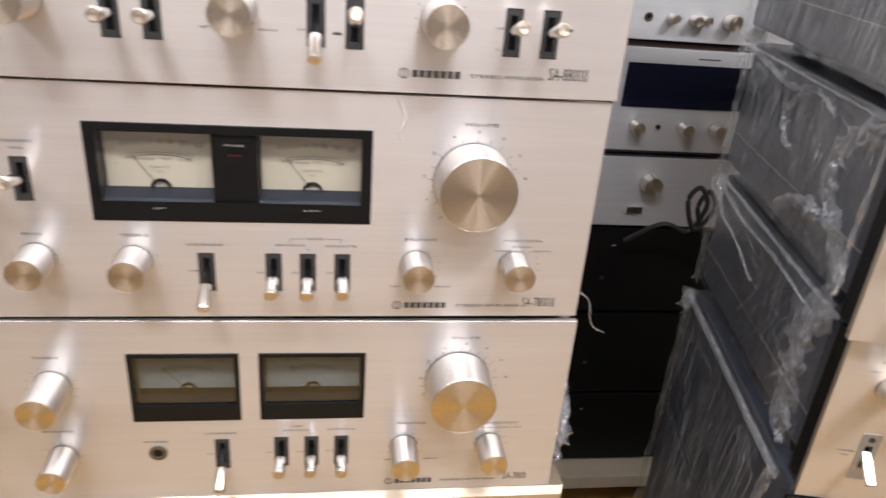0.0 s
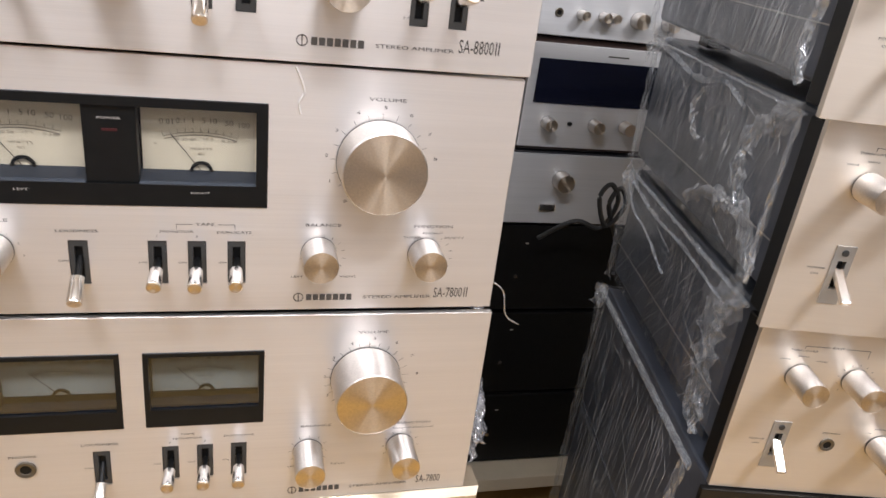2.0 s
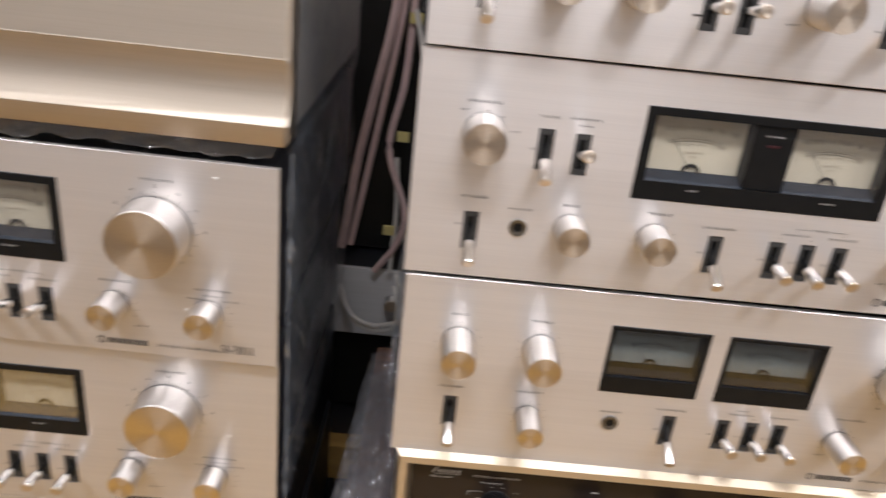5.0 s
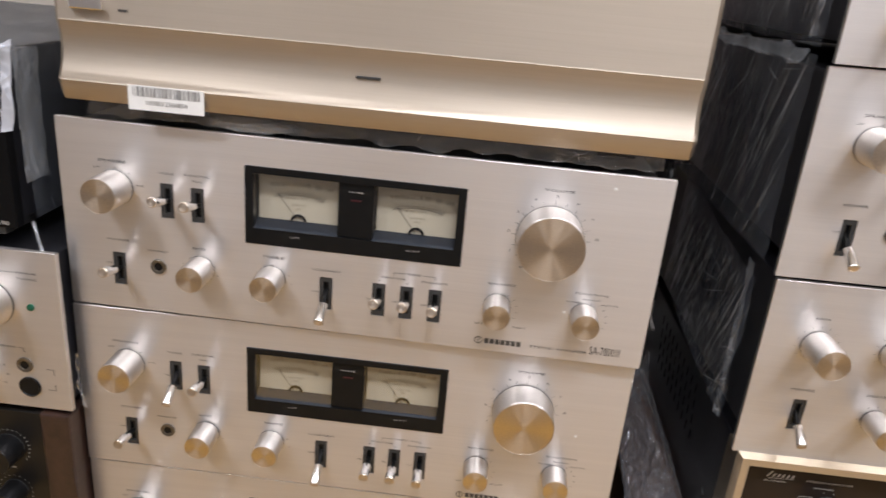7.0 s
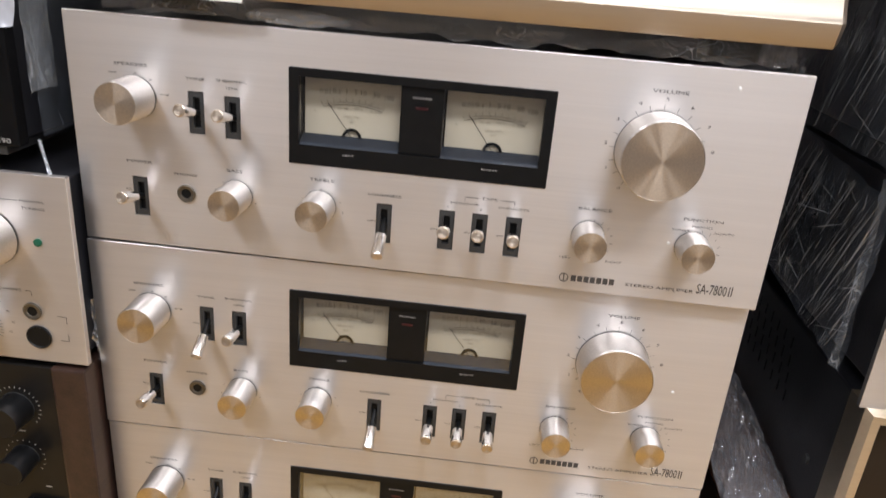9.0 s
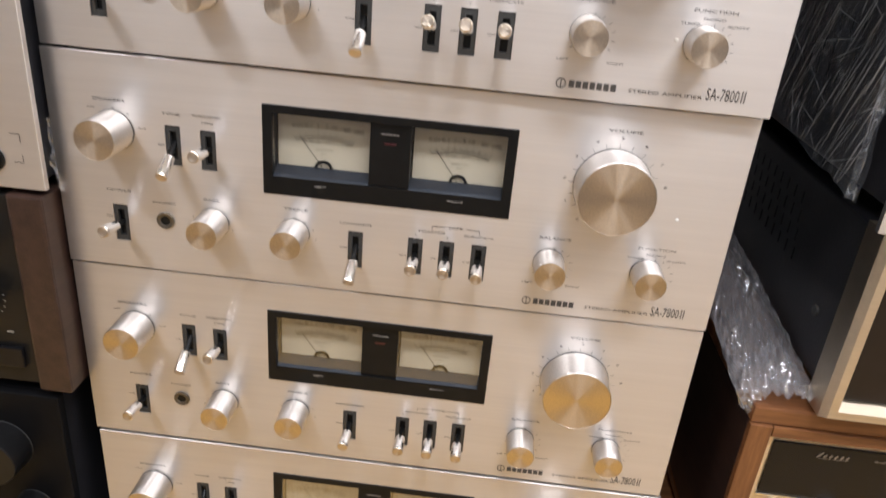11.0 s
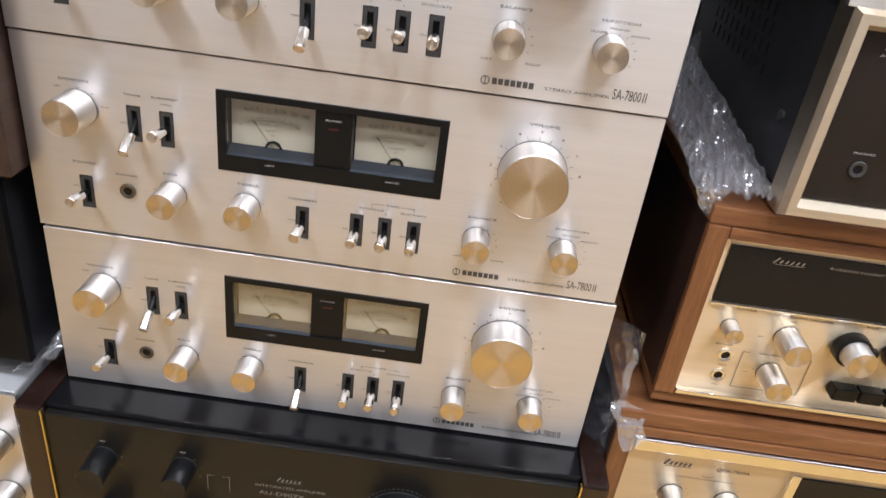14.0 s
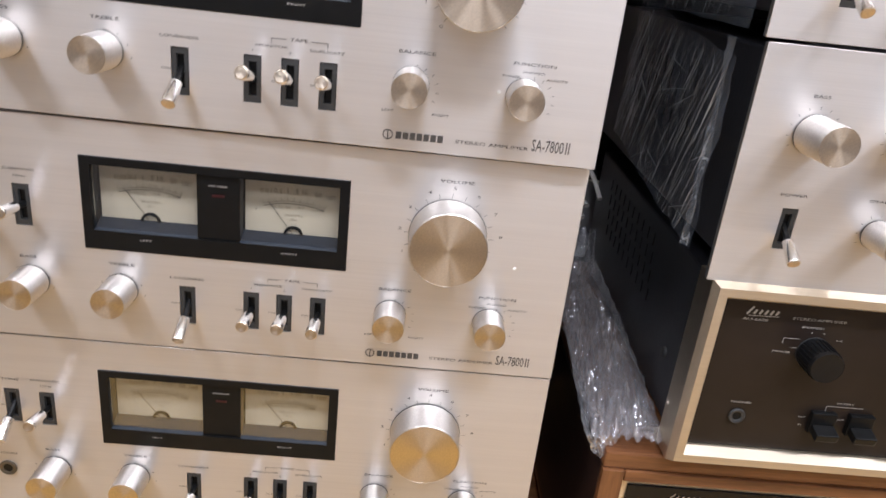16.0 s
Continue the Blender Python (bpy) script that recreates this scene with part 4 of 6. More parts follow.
# silver power amplifier with a coved front
pa = thing("power_amplifier", pose(0.012, 0, 1.2055), "large silver power amplifier with coved front and price sticker", "amplifier")
prof = [(-0.0108, 0.0135), (-0.0116, 0.0143), (-0.0148, 0.0265), (-0.0140, 0.0278)]
for i in range(9):
    a = radians(-80 + 85 * i / 8)
    prof.append((-0.0138 + 0.0045 * math.sin(math.pi * i / 8) + 0.003 * i / 8, 0.0280 + 0.0360 * i / 8))
prof += [(-0.0107, 0.0642), (-0.0105, 0.0650), (-0.0105, 0.215), (0.006, 0.219), (0.006, 0.0135)]
bm = bmesh.new()
pw = 0.416
ends = []
for x in (0.0, 0.003, pw - 0.003, pw):
    inset = 0.0025 if x in (0.0, pw) else 0.0
    ends.append([bm.verts.new((x, y + inset, z + (inset if z < 0.02 else 0))) for y, z in prof])
for a, b in zip(ends, ends[1:]):
    for i in range(len(prof)):
        j = (i + 1) % len(prof)
        bm.faces.new((a[i], a[j], b[j], b[i]))
bm.faces.new(ends[0][::-1])
bm.faces.new(ends[-1])
bmesh.ops.recalc_face_normals(bm, faces=bm.faces[:])
part("front_panel", bm, SATIN, pa, "coved champagne aluminium front", smooth=True)
part("cover", box(0.004, pw - 0.004, 0.0065, 0.36, 0.014, 0.215, 0.003), PLATE_GREY, pa, "grey metal cover")
for fx in (0.04, pw - 0.04):
    for fy in (0.05, 0.31):
        part("foot", box(fx - 0.014, fx + 0.014, fy - 0.014, fy + 0.014, 0.0, 0.0145, 0.002), BLACK, pa)
part("badge", box(0.196, 0.212, -0.0094, -0.0072, 0.0445, 0.0462, 0.0004), SLOT, pa, "small dark badge", rot=(0, 0, 0))
part("button", box(0.012, 0.034, -0.0145, -0.0105, 0.0715, 0.079, 0.001), CHROME, pa, "small metal push button")
letters([("----", 0.046, 0.0725, 0.0016, 1.2)], PRINT, pa, y=-0.0108)
st = part("price_sticker", box(0.048, 0.0985, -0.0154, -0.0149, 0.0115, 0.0275), STICKER, pa, "white barcode sticker")
bc = bmesh.new()
rng = random.Random(4)
x = 0.0515
while x < 0.0955:
    w = rng.choice((0.0004, 0.0004, 0.0008, 0.0011))
    quad_line(bc, x + w / 2, 0.0205, x + w / 2, 0.0268, w, -0.0156)
    x += w + rng.choice((0.0005, 0.0008, 0.0012))
part("barcode", bc, PRINT, st)
letters([("1000012364854", 0.0735, 0.0165, 0.0042, 0.95)], PRINT, st, "sticker_number", y=-0.0156)

# ---- black amplifier with lacquered cheeks below ----
ea = thing("integrated_amplifier", pose(-0.024, -0.036, 0.47), "black integrated amplifier with dark lacquered cheeks and gold lines", "amplifier")
EW, EH = 0.471, 0.166
part("cabinet", box(0.022, EW - 0.022, 0.004, 0.40, 0.012, EH - 0.001, 0.002), GLOSS, ea, "glossy black top and cover")
part("face", box(0.0232, EW - 0.0232, -0.002, 0.004, 0.014, EH - 0.006, 0.001), BLACK_FACE, ea, "black front panel")
for x0 in (0.0, EW - 0.0215):
    ck = part("cheek", box(x0, x0 + 0.0215, -0.004, 0.40, 0.006, EH, 0.003), DARK_WOOD, ea, "dark glossy lacquered side cheek")
for x0 in (0.0216, EW - 0.0230):
    part("gold_line", box(x0, x0 + 0.0013, -0.0045, 0.0, 0.014, EH - 0.002), GOLD_LINE, ea, "thin gold inlay line")
BK = plain("black_anodised_knob", (0.018, 0.018, 0.019), 0.28, 0.6, 0.1, 80, 0)
for kx, kz, r, h in ((0.068, 0.122, 0.0108, 0.026), (0.133, 0.123, 0.0105, 0.024), (0.068, 0.062, 0.0105, 0.024), (0.133, 0.062, 0.0105, 0.024)):
    k = knob(ea, kx, kz, r, h, "tone_knob", True, BK)
    k.location.y = -0.002
k = knob(ea, 0.311, 0.100, 0.028, 0.024, "volume_knob", True, BK)
k.location.y = -0.002
for kx in (0.36, 0.415):
    part("selector_window", box(kx - 0.014, kx + 0.014, -0.0035, -0.0019, 0.095, 0.112, 0.0006), GLOSS, ea)
letters([("INTEGRATED AMPLIFIER", 0.220, 0.1145, 0.0039, 1.05), ("AU-D907X", 0.213, 0.1065, 0.0060, 1.02), ("DECADE", 0.241, 0.1055, 0.0026, 1.05), ("-------------------", 0.220, 0.101, 0.0009, 1.0), ("INPUT SELECTOR", 0.358, 0.121, 0.0028, 1.1), ("PHONO SELECTOR", 0.415, 0.121, 0.0028, 1.1),
         ("----", 0.068, 0.139, 0.0012, 1.2), ("----", 0.133, 0.139, 0.0012, 1.2)], DIM_PRINT, ea, y=-0.0024)
em = bmesh.new()
script_mark(em, 0.209, 0.1235, 0.021, 0.005)
ticks(em, 0.311, 0.100, 0.0315, 0.0330, 225, -45, 41, 0.0006)
for kx in (0.068, 0.133):
    ticks(em, kx, 0.122, 0.0140, 0.0150, 210, -30, 7, 0.0004)
quad_line(em, 0.152, 0.102, 0.152, 0.118, 0.0004)
quad_line(em, 0.170, 0.102, 0.170, 0.118, 0.0004)
quad_line(em, 0.152, 0.118, 0.158, 0.118, 0.0004)
quad_line(em, 0.164, 0.118, 0.170, 0.118, 0.0004)
o = part("panel_marks", em, DIM_PRINT, ea)
o.location.y = -0.0022

# ---- middle stack ----
amp_many_toggles(pose(0.503, -0.005, 1.2862, 0, -0.5, 0), "champagne silver stereo amplifier with rows of levers")
scr = amp_twin_window(pose(0.5025, -0.0030, 1.1442, 0, -0.45, 0), "champagne silver stereo amplifier with scratched front panel", (DOWN, 14, DOWN, DOWN, -6, -8, -6))
part("tape_residue", sweep([(0.299, -0.0004, H7 - 0.001), (0.302, -0.0005, H7 - 0.008), (0.3035, -0.0005, H7 - 0.014), (0.301, -0.0005, H7 - 0.019), (0.302, -0.0004, H7 - 0.025)], 0.0006), CABLE_WHITE, scr, "thin white strip of tape residue", smooth=True)
amp_two_windows(pose(0.5050, -0.0036, 1.0018, 0, -0.2, 0), "champagne silver stereo amplifier with two separate meters")

# black-faced amplifier in a gold bevelled frame
fa = thing("integrated_amplifier", pose(0.508, -0.006, 0.868), "black-faced amplifier with a wide champagne metal rim", "amplifier")
FW, FH = 0.430, 0.1345
bm = bmesh.new()


def frame_ring(bm, w, h, t, b, y0, y1, y2):
    """A mitred bevelled frame: outer edge at y1, crest at y0, inner edge at y2."""
    rings = [[(0, y2 + 0.02, 0), (w, y2 + 0.02, 0), (w, y2 + 0.02, h), (0, y2 + 0.02, h)]]
    for ins, y in ((0, y1), (b * 0.25, y0), (b * 0.7, y0), (b, y2), (b, y2 + 0.008)):
        rings.append([(ins, y, ins), (w - ins, y, ins), (w - ins, y, h - ins), (ins, y, h - ins)])
    vs = [[bm.verts.new(c) for c in r] for r in rings]
    for p, q in zip(vs, vs[1:]):
        for i in range(4):
            j = (i + 1) % 4
            bm.faces.new((p[i], p[j], q[j], q[i]))
    bmesh.ops.recalc_face_normals(bm, faces=bm.faces[:])
    return bm


part("frame", frame_ring(bm, FW, FH, 0, 0.0125, -0.003, 0.003, 0.004), RIM, fa, "champagne metal rim")
part("face", box(0.0128, FW - 0.0128, 0.0062, 0.010, 0.0128, FH - 0.0128), BROWN_FACE, fa, "dark brown-black front panel")
part("cover", box(0.006, FW - 0.006, 0.024, 0.33, 0.008, FH - 0.006, 0.002), CASE, fa, "black steel cover with vent slots")
vb = bmesh.new()
for r in range(4):
    for c in range(10):
        y0, z0 = 0.12 + c * 0.016 + r * 0.004, 0.062 + r * 0.014
        box(0.0052, 0.0058, y0, y0 + 0.002, z0, z0 + 0.010, bm=vb)
part("vent_grille", vb, BLACK, fa)
part("side_screw", lathe([(0.004, 0.0), (0.004, -0.002), (0, -0.0025)], 16), SLOT, fa, at=(0.006, 0.06, 0.05), rot=(0, 0, -90))
for fx in (0.05, FW - 0.05):
    for fy in (0.06, 0.29):
        part("foot", box(fx - 0.012, fx + 0.012, fy - 0.012, fy + 0.012, -0.003, 0.0085, 0.001), BLACK, fa)
for kx, kz in ((0.077, 0.089), (0.150, 0.089), (0.215, 0.089), (0.285, 0.089), (0.350, 0.080)):
    k = knob(fa, kx, kz, 0.0105 if kx < 0.34 else 0.016, 0.020, "selector_knob", True, BK)
    k.location.y = 0.006
    rb = bmesh.new()
    rr = 0.0108 if kx < 0.34 else 0.0163
    for i in range(26):
        a = 2 * math.pi * i / 26
        box(-0.0004, 0.0004, -0.017, -0.003, rr - 0.0006, rr + 0.0004, bm=rb)
        bmesh.ops.rotate(rb, verts=rb.verts[-8:], cent=(0, 0, 0), matrix=Matrix.Rotation(a, 3, "Y"))
    part("knurling", rb, BK, k)
jack(fa, 0.041, 0.037, 0.0056, SLOT)
for ob in [c for c in fa.children if c.name.startswith("phones_jack")]:
    ob.location.y = 0.006
for kx in (0.098, 0.124, 0.165, 0.191):
    sl = part("rocker_switch", box(-0.0085, 0.0085, -0.004, 0.001, -0.008, 0.008, 0.001), BLACK, fa, at=(kx, 0.006, 0.038))
    part("rocker_tip", box(-0.0075, 0.0075, -0.014, -0.004, -0.005, 0.001, 0.001), BLACK, sl, rot=(14, 0, 0))
letters([("STEREO AMPLIFIER", 0.0755, 0.1115, 0.0025, 1.3), ("AU-6600", 0.0345, 0.1085, 0.0026, 1.3), ("SPEAKERS", 0.0725, 0.106, 0.002, 1.3), ("POWER", 0.057, 0.0875, 0.002, 1.3), ("OFF", 0.064, 0.091, 0.0014, 1.3), ("A", 0.073, 0.1025, 0.0014, 1.3), ("B", 0.081, 0.1025, 0.0014, 1.3), ("A+B", 0.092, 0.0985, 0.0014, 1.3), ("PHONES", 0.0415, 0.0475, 0.002, 1.4),
         ("FILTERS", 0.111, 0.0525, 0.002, 1.3), ("OUT", 0.085, 0.040, 0.0016, 1.3), ("IN", 0.085, 0.034, 0.0016, 1.3), ("OUT", 0.111, 0.040, 0.0016, 1.3), ("----", 0.150, 0.106, 0.0015, 1.1), ("----", 0.215, 0.106, 0.0015, 1.1), ("----", 0.285, 0.106, 0.0015, 1.1), ("------", 0.350, 0.108, 0.0015, 1.1)], WHITE_PRINT, fa, y=0.0059)
em = bmesh.new()
script_mark(em, 0.028, 0.114, 0.022, 0.006)
for x0, x1, zz in ((0.056, 0.066, 0.0975), (0.099, 0.124, 0.0500)):
    quad_line(em, x0, zz, x1, zz, 0.0004)
    quad_line(em, x0, zz, x0, zz - 0.004, 0.0004)
o = part("panel_marks", em, WHITE_PRINT, fa)
o.location.y = 0.0061


def receiver(m, w, h, label):
    """A receiver in a mitred walnut cabinet with a gold face and a dark dial window."""
    e = thing("stereo_receiver", m, label, "receiver", "walnut receivers")
    d = 0.34
    part("top_board", box(0.0, w, 0.0, d, h - 0.014, h, 0.002), WALNUT, e, "walnut veneer top")
    part("bottom_board", box(0.0, w, 0.0, d, 0.008, 0.018, 0.002), WALNUT, e)
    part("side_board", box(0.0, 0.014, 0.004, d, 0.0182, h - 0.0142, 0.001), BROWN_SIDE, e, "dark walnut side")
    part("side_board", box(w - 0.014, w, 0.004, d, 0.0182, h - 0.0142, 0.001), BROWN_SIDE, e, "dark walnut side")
    for x0 in (0.0, w - 0.0155):
        part("front_post", box(x0, x0 + 0.0155, -0.002, 0.0038, 0.0182, h - 0.0142, 0.0008), WALNUT_UP, e, "walnut front edge")
    part("face", box(0.0162, w - 0.0162, 0.004, 0.010, 0.019, h - 0.0235, 0.0008), GOLD, e, "gold brushed aluminium face")
    part("top_trim", box(0.0162, w - 0.0162, -0.0012, 0.009, h - 0.0232, h - 0.0145, 0.0008), WALNUT, e)
    part("lower_trim", box(0.0162, w - 0.0162, -0.003, 0.0035, 0.0195, 0.0235, 0.0008), CHROME, e, "bright metal lower edge")
    for fx in (0.04, w - 0.04):
        for fy in (0.05, d - 0.05):
            part("foot", box(fx - 0.012, fx + 0.012, fy - 0.012, fy + 0.012, 0.0, 0.0085, 0.001), BLACK, e)
    return e


ra = receiver(pose(0.470, 0.004, 0.686), 0.490, 0.179, "walnut-cased receiver with gold face and dark dial window")
part("dial_window", box(0.0215, 0.462, 0.0022, 0.0041, 0.104, 0.1505, 0.0006), GLOSS, ra, "dark smoked dial window")
part("dial_edge", box(0.0205, 0.463, 0.0015, 0.0041, 0.1012, 0.1032, 0.0005), CHROME, ra, "thin bright metal edge")
for nm, kx, kz, r, h in (("power_button", 0.041, 0.083, 0.0066, 0.014), ("speakers_knob", 0.085, 0.080, 0.0095, 0.024), ("speakers_knob", 0.083, 0.046, 0.0095, 0.024), ("bass_knob", 0.132, 0.080, 0.0105, 0.024), ("treble_knob", 0.170, 0.080, 0.0105, 0.024), ("volume_knob", 0.250, 0.070, 0.016, 0.026), ("tuning_knob", 0.390, 0.070, 0.019, 0.028)):
    k = knob(ra, kx, kz, r, h, nm)
    k.location.y = 0.004
    if nm in ("bass_knob", "treble_knob"):
        part("skirt", lathe([(r * 1.28, -0.001), (r * 1.25, -0.009), (r * 1.05, -0.010)], 40), BLACK, k, "black knurled skirt")
        part("skirt_lug", box(r * 1.1, r * 1.75, -0.008, -0.002, -0.003, 0.003, 0.001), BLACK, k)
for jz in (0.057, 0.038):
    jack(ra, 0.046, jz, 0.0058, CHROME)
for ob in [c for c in ra.children if c.name.startswith("phones_jack")]:
    ob.location.y = 0.004
for kx in (0.140, 0.160, 0.180, 0.2):
    part("push_switch", box(kx - 0.009, kx + 0.009, -0.006, 0.004, 0.036, 0.047, 0.001), BLACK, ra, "black push switch")
letters([("POWER", 0.049, 0.099, 0.0024, 1.35), ("FRONT SPEAKERS", 0.097, 0.098, 0.0024, 1.3), ("REAR SPEAKERS", 0.082, 0.0625, 0.0022, 1.2), ("PHONES", 0.042, 0.0665, 0.0020, 1.3), ("FRONT", 0.046, 0.0475, 0.0014, 1.2), ("REAR", 0.046, 0.0285, 0.0014, 1.2), ("OFF", 0.066, 0.078, 0.0015, 1.2), ("A+B", 0.085, 0.0945, 0.0015, 1.2), ("OFF", 0.065, 0.044, 0.0015, 1.2), ("BASS", 0.142, 0.0985, 0.0024, 1.3), ("TREBLE", 0.172, 0.0985, 0.0022, 1.3), ("FILTERS", 0.150, 0.054, 0.0020, 1.3)], PRINT, ra, y=0.0036)
em = bmesh.new()
for a, b in (((0.058, 0.0625), (0.058, 0.029)), ((0.058, 0.029), (0.110, 0.029)), ((0.110, 0.029), (0.110, 0.0625)), ((0.110, 0.0625), (0.102, 0.0625)), ((0.058, 0.0625), (0.063, 0.0625))):
    quad_line(em, *a, *b, 0.0004)
ticks(em, 0.085, 0.080, 0.0125, 0.0138, 220, -20, 6)
ticks(em, 0.083, 0.046, 0.0125, 0.0138, 220, -20, 6)
ticks(em, 0.132, 0.080, 0.0150, 0.0165, 220, -30, 9)
o = part("panel_marks", em, PRINT, ra)
o.location.y = 0.0038
letters([("4-channel receiver", 0.112, 0.143, 0.0036, 1.1)], PRINT_GREY, ra, "dial_lettering", y=0.0018)
em = bmesh.new()
script_mark(em, 0.053, 0.143, 0.024, 0.005)
o = part("dial_brand_mark", em, PRINT_GREY, ra)
o.location.y = 0.002

rb2 = receiver(pose(0.448, -0.006, 0.4705), 0.530, 0.2175, "walnut-cased receiver with gold face beneath another receiver")
for ob in [q for q in rb2.children if q.name.startswith("face")]:
    ob.data.materials[0] = RIM
part("dial_window", box(0.158, 0.505, 0.0022, 0.0041, 0.060, 0.170, 0.0006), GLOSS, rb2, "dark dial window")
part("dial_bezel", box(0.150, 0.1575, -0.001, 0.0041, 0.055, 0.175, 0.001), CHROME, rb2)
part("upper_trim", box(0.018, 0.512, -0.003, 0.0036, 0.181, 0.193, 0.0012), CHROME, rb2, "bright metal upper edge")
for kx, kz in ((0.062, 0.132), (0.109, 0.132), (0.062, 0.085), (0.109, 0.085)):
    k = knob(rb2, kx, kz, 0.0105, 0.024, "mode_knob")
    k.location.y = 0.004
letters([("QRX-7500A", 0.105, 0.1655, 0.0050, 1.0), ("FRONT", 0.086, 0.156, 0.0019, 1.3)], PRINT, rb2, y=0.0036)
em = bmesh.new()
script_mark(em, 0.048, 0.1665, 0.024, 0.007)
for kx in (0.062, 0.109):
    ticks(em, kx, 0.132, 0.0135, 0.0150, 220, -40, 11)
quad_line(em, 0.062, 0.153, 0.109, 0.153, 0.0004)
o = part("panel_marks", em, PRINT, rb2)
o.location.y = 0.0038

# ---- stack turned towards the aisle, wrapped in film ----
CY = -11.8
CW, CH = 0.42, 0.1472


def amp_older(m, label):
    e = thing("stereo_amplifier", m, label, "amplifier", "film-wrapped amplifiers")
    H = CH
    part("front_panel", plate(CW, H, 0.005, [(0.0375, 0.0435, H - 0.113, H - 0.092)]), SILVER_OLD, e, "pale brushed aluminium front panel")
    part("cover", box(0.010, CW - 0.010, 0.005, 0.362, 0.014, H - 0.001, 0.006, 4), GREY_CASE, e, "dark grey vinyl-covered steel cover")
    part("cover_seam", box(0.0094, 0.0101, 0.032, 0.361, 0.0495, 0.0505), PLATE_GREY, e, "thin pale seam line")
    part("front_edge", box(0.004, CW - 0.004, 0.0052, 0.030, 0.004, H - 0.004, 0.002), BLACK, e)
    for fx in (0.05, CW - 0.05):
        for fy in (0.05, 0.30):
            part("foot", box(fx - 0.012, fx + 0.012, fy - 0.012, fy + 0.012, 0.0, 0.0155, 0.001), BLACK, e)
    pl = plate(0.014, 0.043, 0.0008, [(0.004, 0.010, 0.011, 0.032)], 0.0002)
    bmesh.ops.translate(pl, verts=pl.verts[:], vec=(0.0335, -0.0008, H - 0.124))
    part("switch_plate", pl, PLATE_GREY, e, "grey metal power switch plate")
    part("plate_screw", lathe([(0.0025, -0.0008), (0.0022, -0.0016), (0, -0.0017)], 14), SLOT, e, at=(0.0405, 0, H - 0.086))
    part("slit", box(0.0376, 0.0434, 0.003, 0.004, H - 0.1125, H - 0.0925), BLACK, e)
    k2 = ("flat_lever",)
    if k2 not in CACHE:
        CACHE[k2] = box(-0.0034, 0.0034, -0.024, 0.002, -0.0022, 0.0022, 0.0012)
        ob = part("power_lever", CACHE[k2], CHROME, e, "chrome bat lever", at=(0.0405, 0.0, H - 0.1), rot=(38, 0, 0))
        CACHE[k2] = ob.data
    else:
        part("power_lever", CACHE[k2], CHROME, e, "chrome bat lever", at=(0.0405, 0.0, H - 0.1), rot=(38, 0, 0))
    for nm, kx, kv in (("bass_turnover_knob", 0.0385, 0.040), ("bass_knob", 0.082, 0.040), ("treble_knob", 0.130, 0.040), ("speakers_knob", 0.122, 0.097), ("volume_knob", 0.30, 0.060)):
        knob(e, kx, H - kv, 0.0098 if nm != "volume_knob" else 0.022, 0.026, nm)
    jack(e, 0.081, H - 0.099)
    if "old_print" not in CACHE:
        T = [("TURN OVER", 0.036, 0.0185, 0.0022, 1.3), ("BASS", 0.0605, 0.0145, 0.0024, 1.4), ("100HZ", 0.024, 0.0265, 0.0017, 1.3), ("200HZ", 0.037, 0.0235, 0.0017, 1.3), ("400HZ", 0.052, 0.0265, 0.0017, 1.3), ("POWER", 0.0245, 0.0985, 0.0021, 1.3), ("ON", 0.0245, 0.1025, 0.0021, 1.3), ("PHONES", 0.081, 0.0885, 0.0020, 1.4), ("SPEAKERS", 0.122, 0.0815, 0.0022, 1.4), ("OFF", 0.110, 0.0855, 0.0016, 1.3)]
        CACHE["old_print"] = letters([(t, x, H - v, h, wd) for t, x, v, h, wd in T], PRINT, e).data
        em = bmesh.new()
        for x0, x1 in ((0.036, 0.054), (0.067, 0.085)):
            quad_line(em, x0, H - 0.0145, x1, H - 0.0145, 0.0004)
        quad_line(em, 0.036, H - 0.0145, 0.036, H - 0.0170, 0.0004)
        quad_line(em, 0.085, H - 0.0145, 0.085, H - 0.0210, 0.0004)
        ticks(em, 0.082, H - 0.040, 0.0125, 0.0145, 220, -40, 11)
        CACHE["old_marks"] = part("dial_print", em, PRINT, e).data
    else:
        part("lettering", CACHE["old_print"], PRINT, e)
        part("dial_print", CACHE["old_marks"], PRINT, e)
    return e


amp_older(pose(1.105, -0.018, 1.2818, 0, 0, CY), "pale silver amplifier with film-wrapped grey cover on top")
amp_older(pose(1.1205, -0.010, 1.1330, 0, 0, CY), "pale silver amplifier with bunched film on its cover")
amp_older(pose(1.1315, -0.002, 0.9835, 0, 0, CY), "pale silver amplifier, film rolled along its edge")
cb = thing("black_component", pose(1.125, -0.004, 0.47, 0, 0, CY), "black film-wrapped component at the bottom of a stack", "amplifier")
part("front_panel", box(0, CW, 0, 0.006, 0.35, 0.512, 0.001), BLACK_FACE, cb)
part("cover", box(0.008, CW - 0.008, 0.007, 0.345, 0.35, 0.5125, 0.003), GREY_CASE, cb)
part("lower_cover", box(0.008, CW - 0.008, 0.004, 0.345, 0.0, 0.3495, 0.003), GREY_CASE, cb)

# stretch film on that stack
def film_thing(m, label, name="stretch_film", group="stretch film wraps"):
    return thing(name, m, label, "plastic film", group)


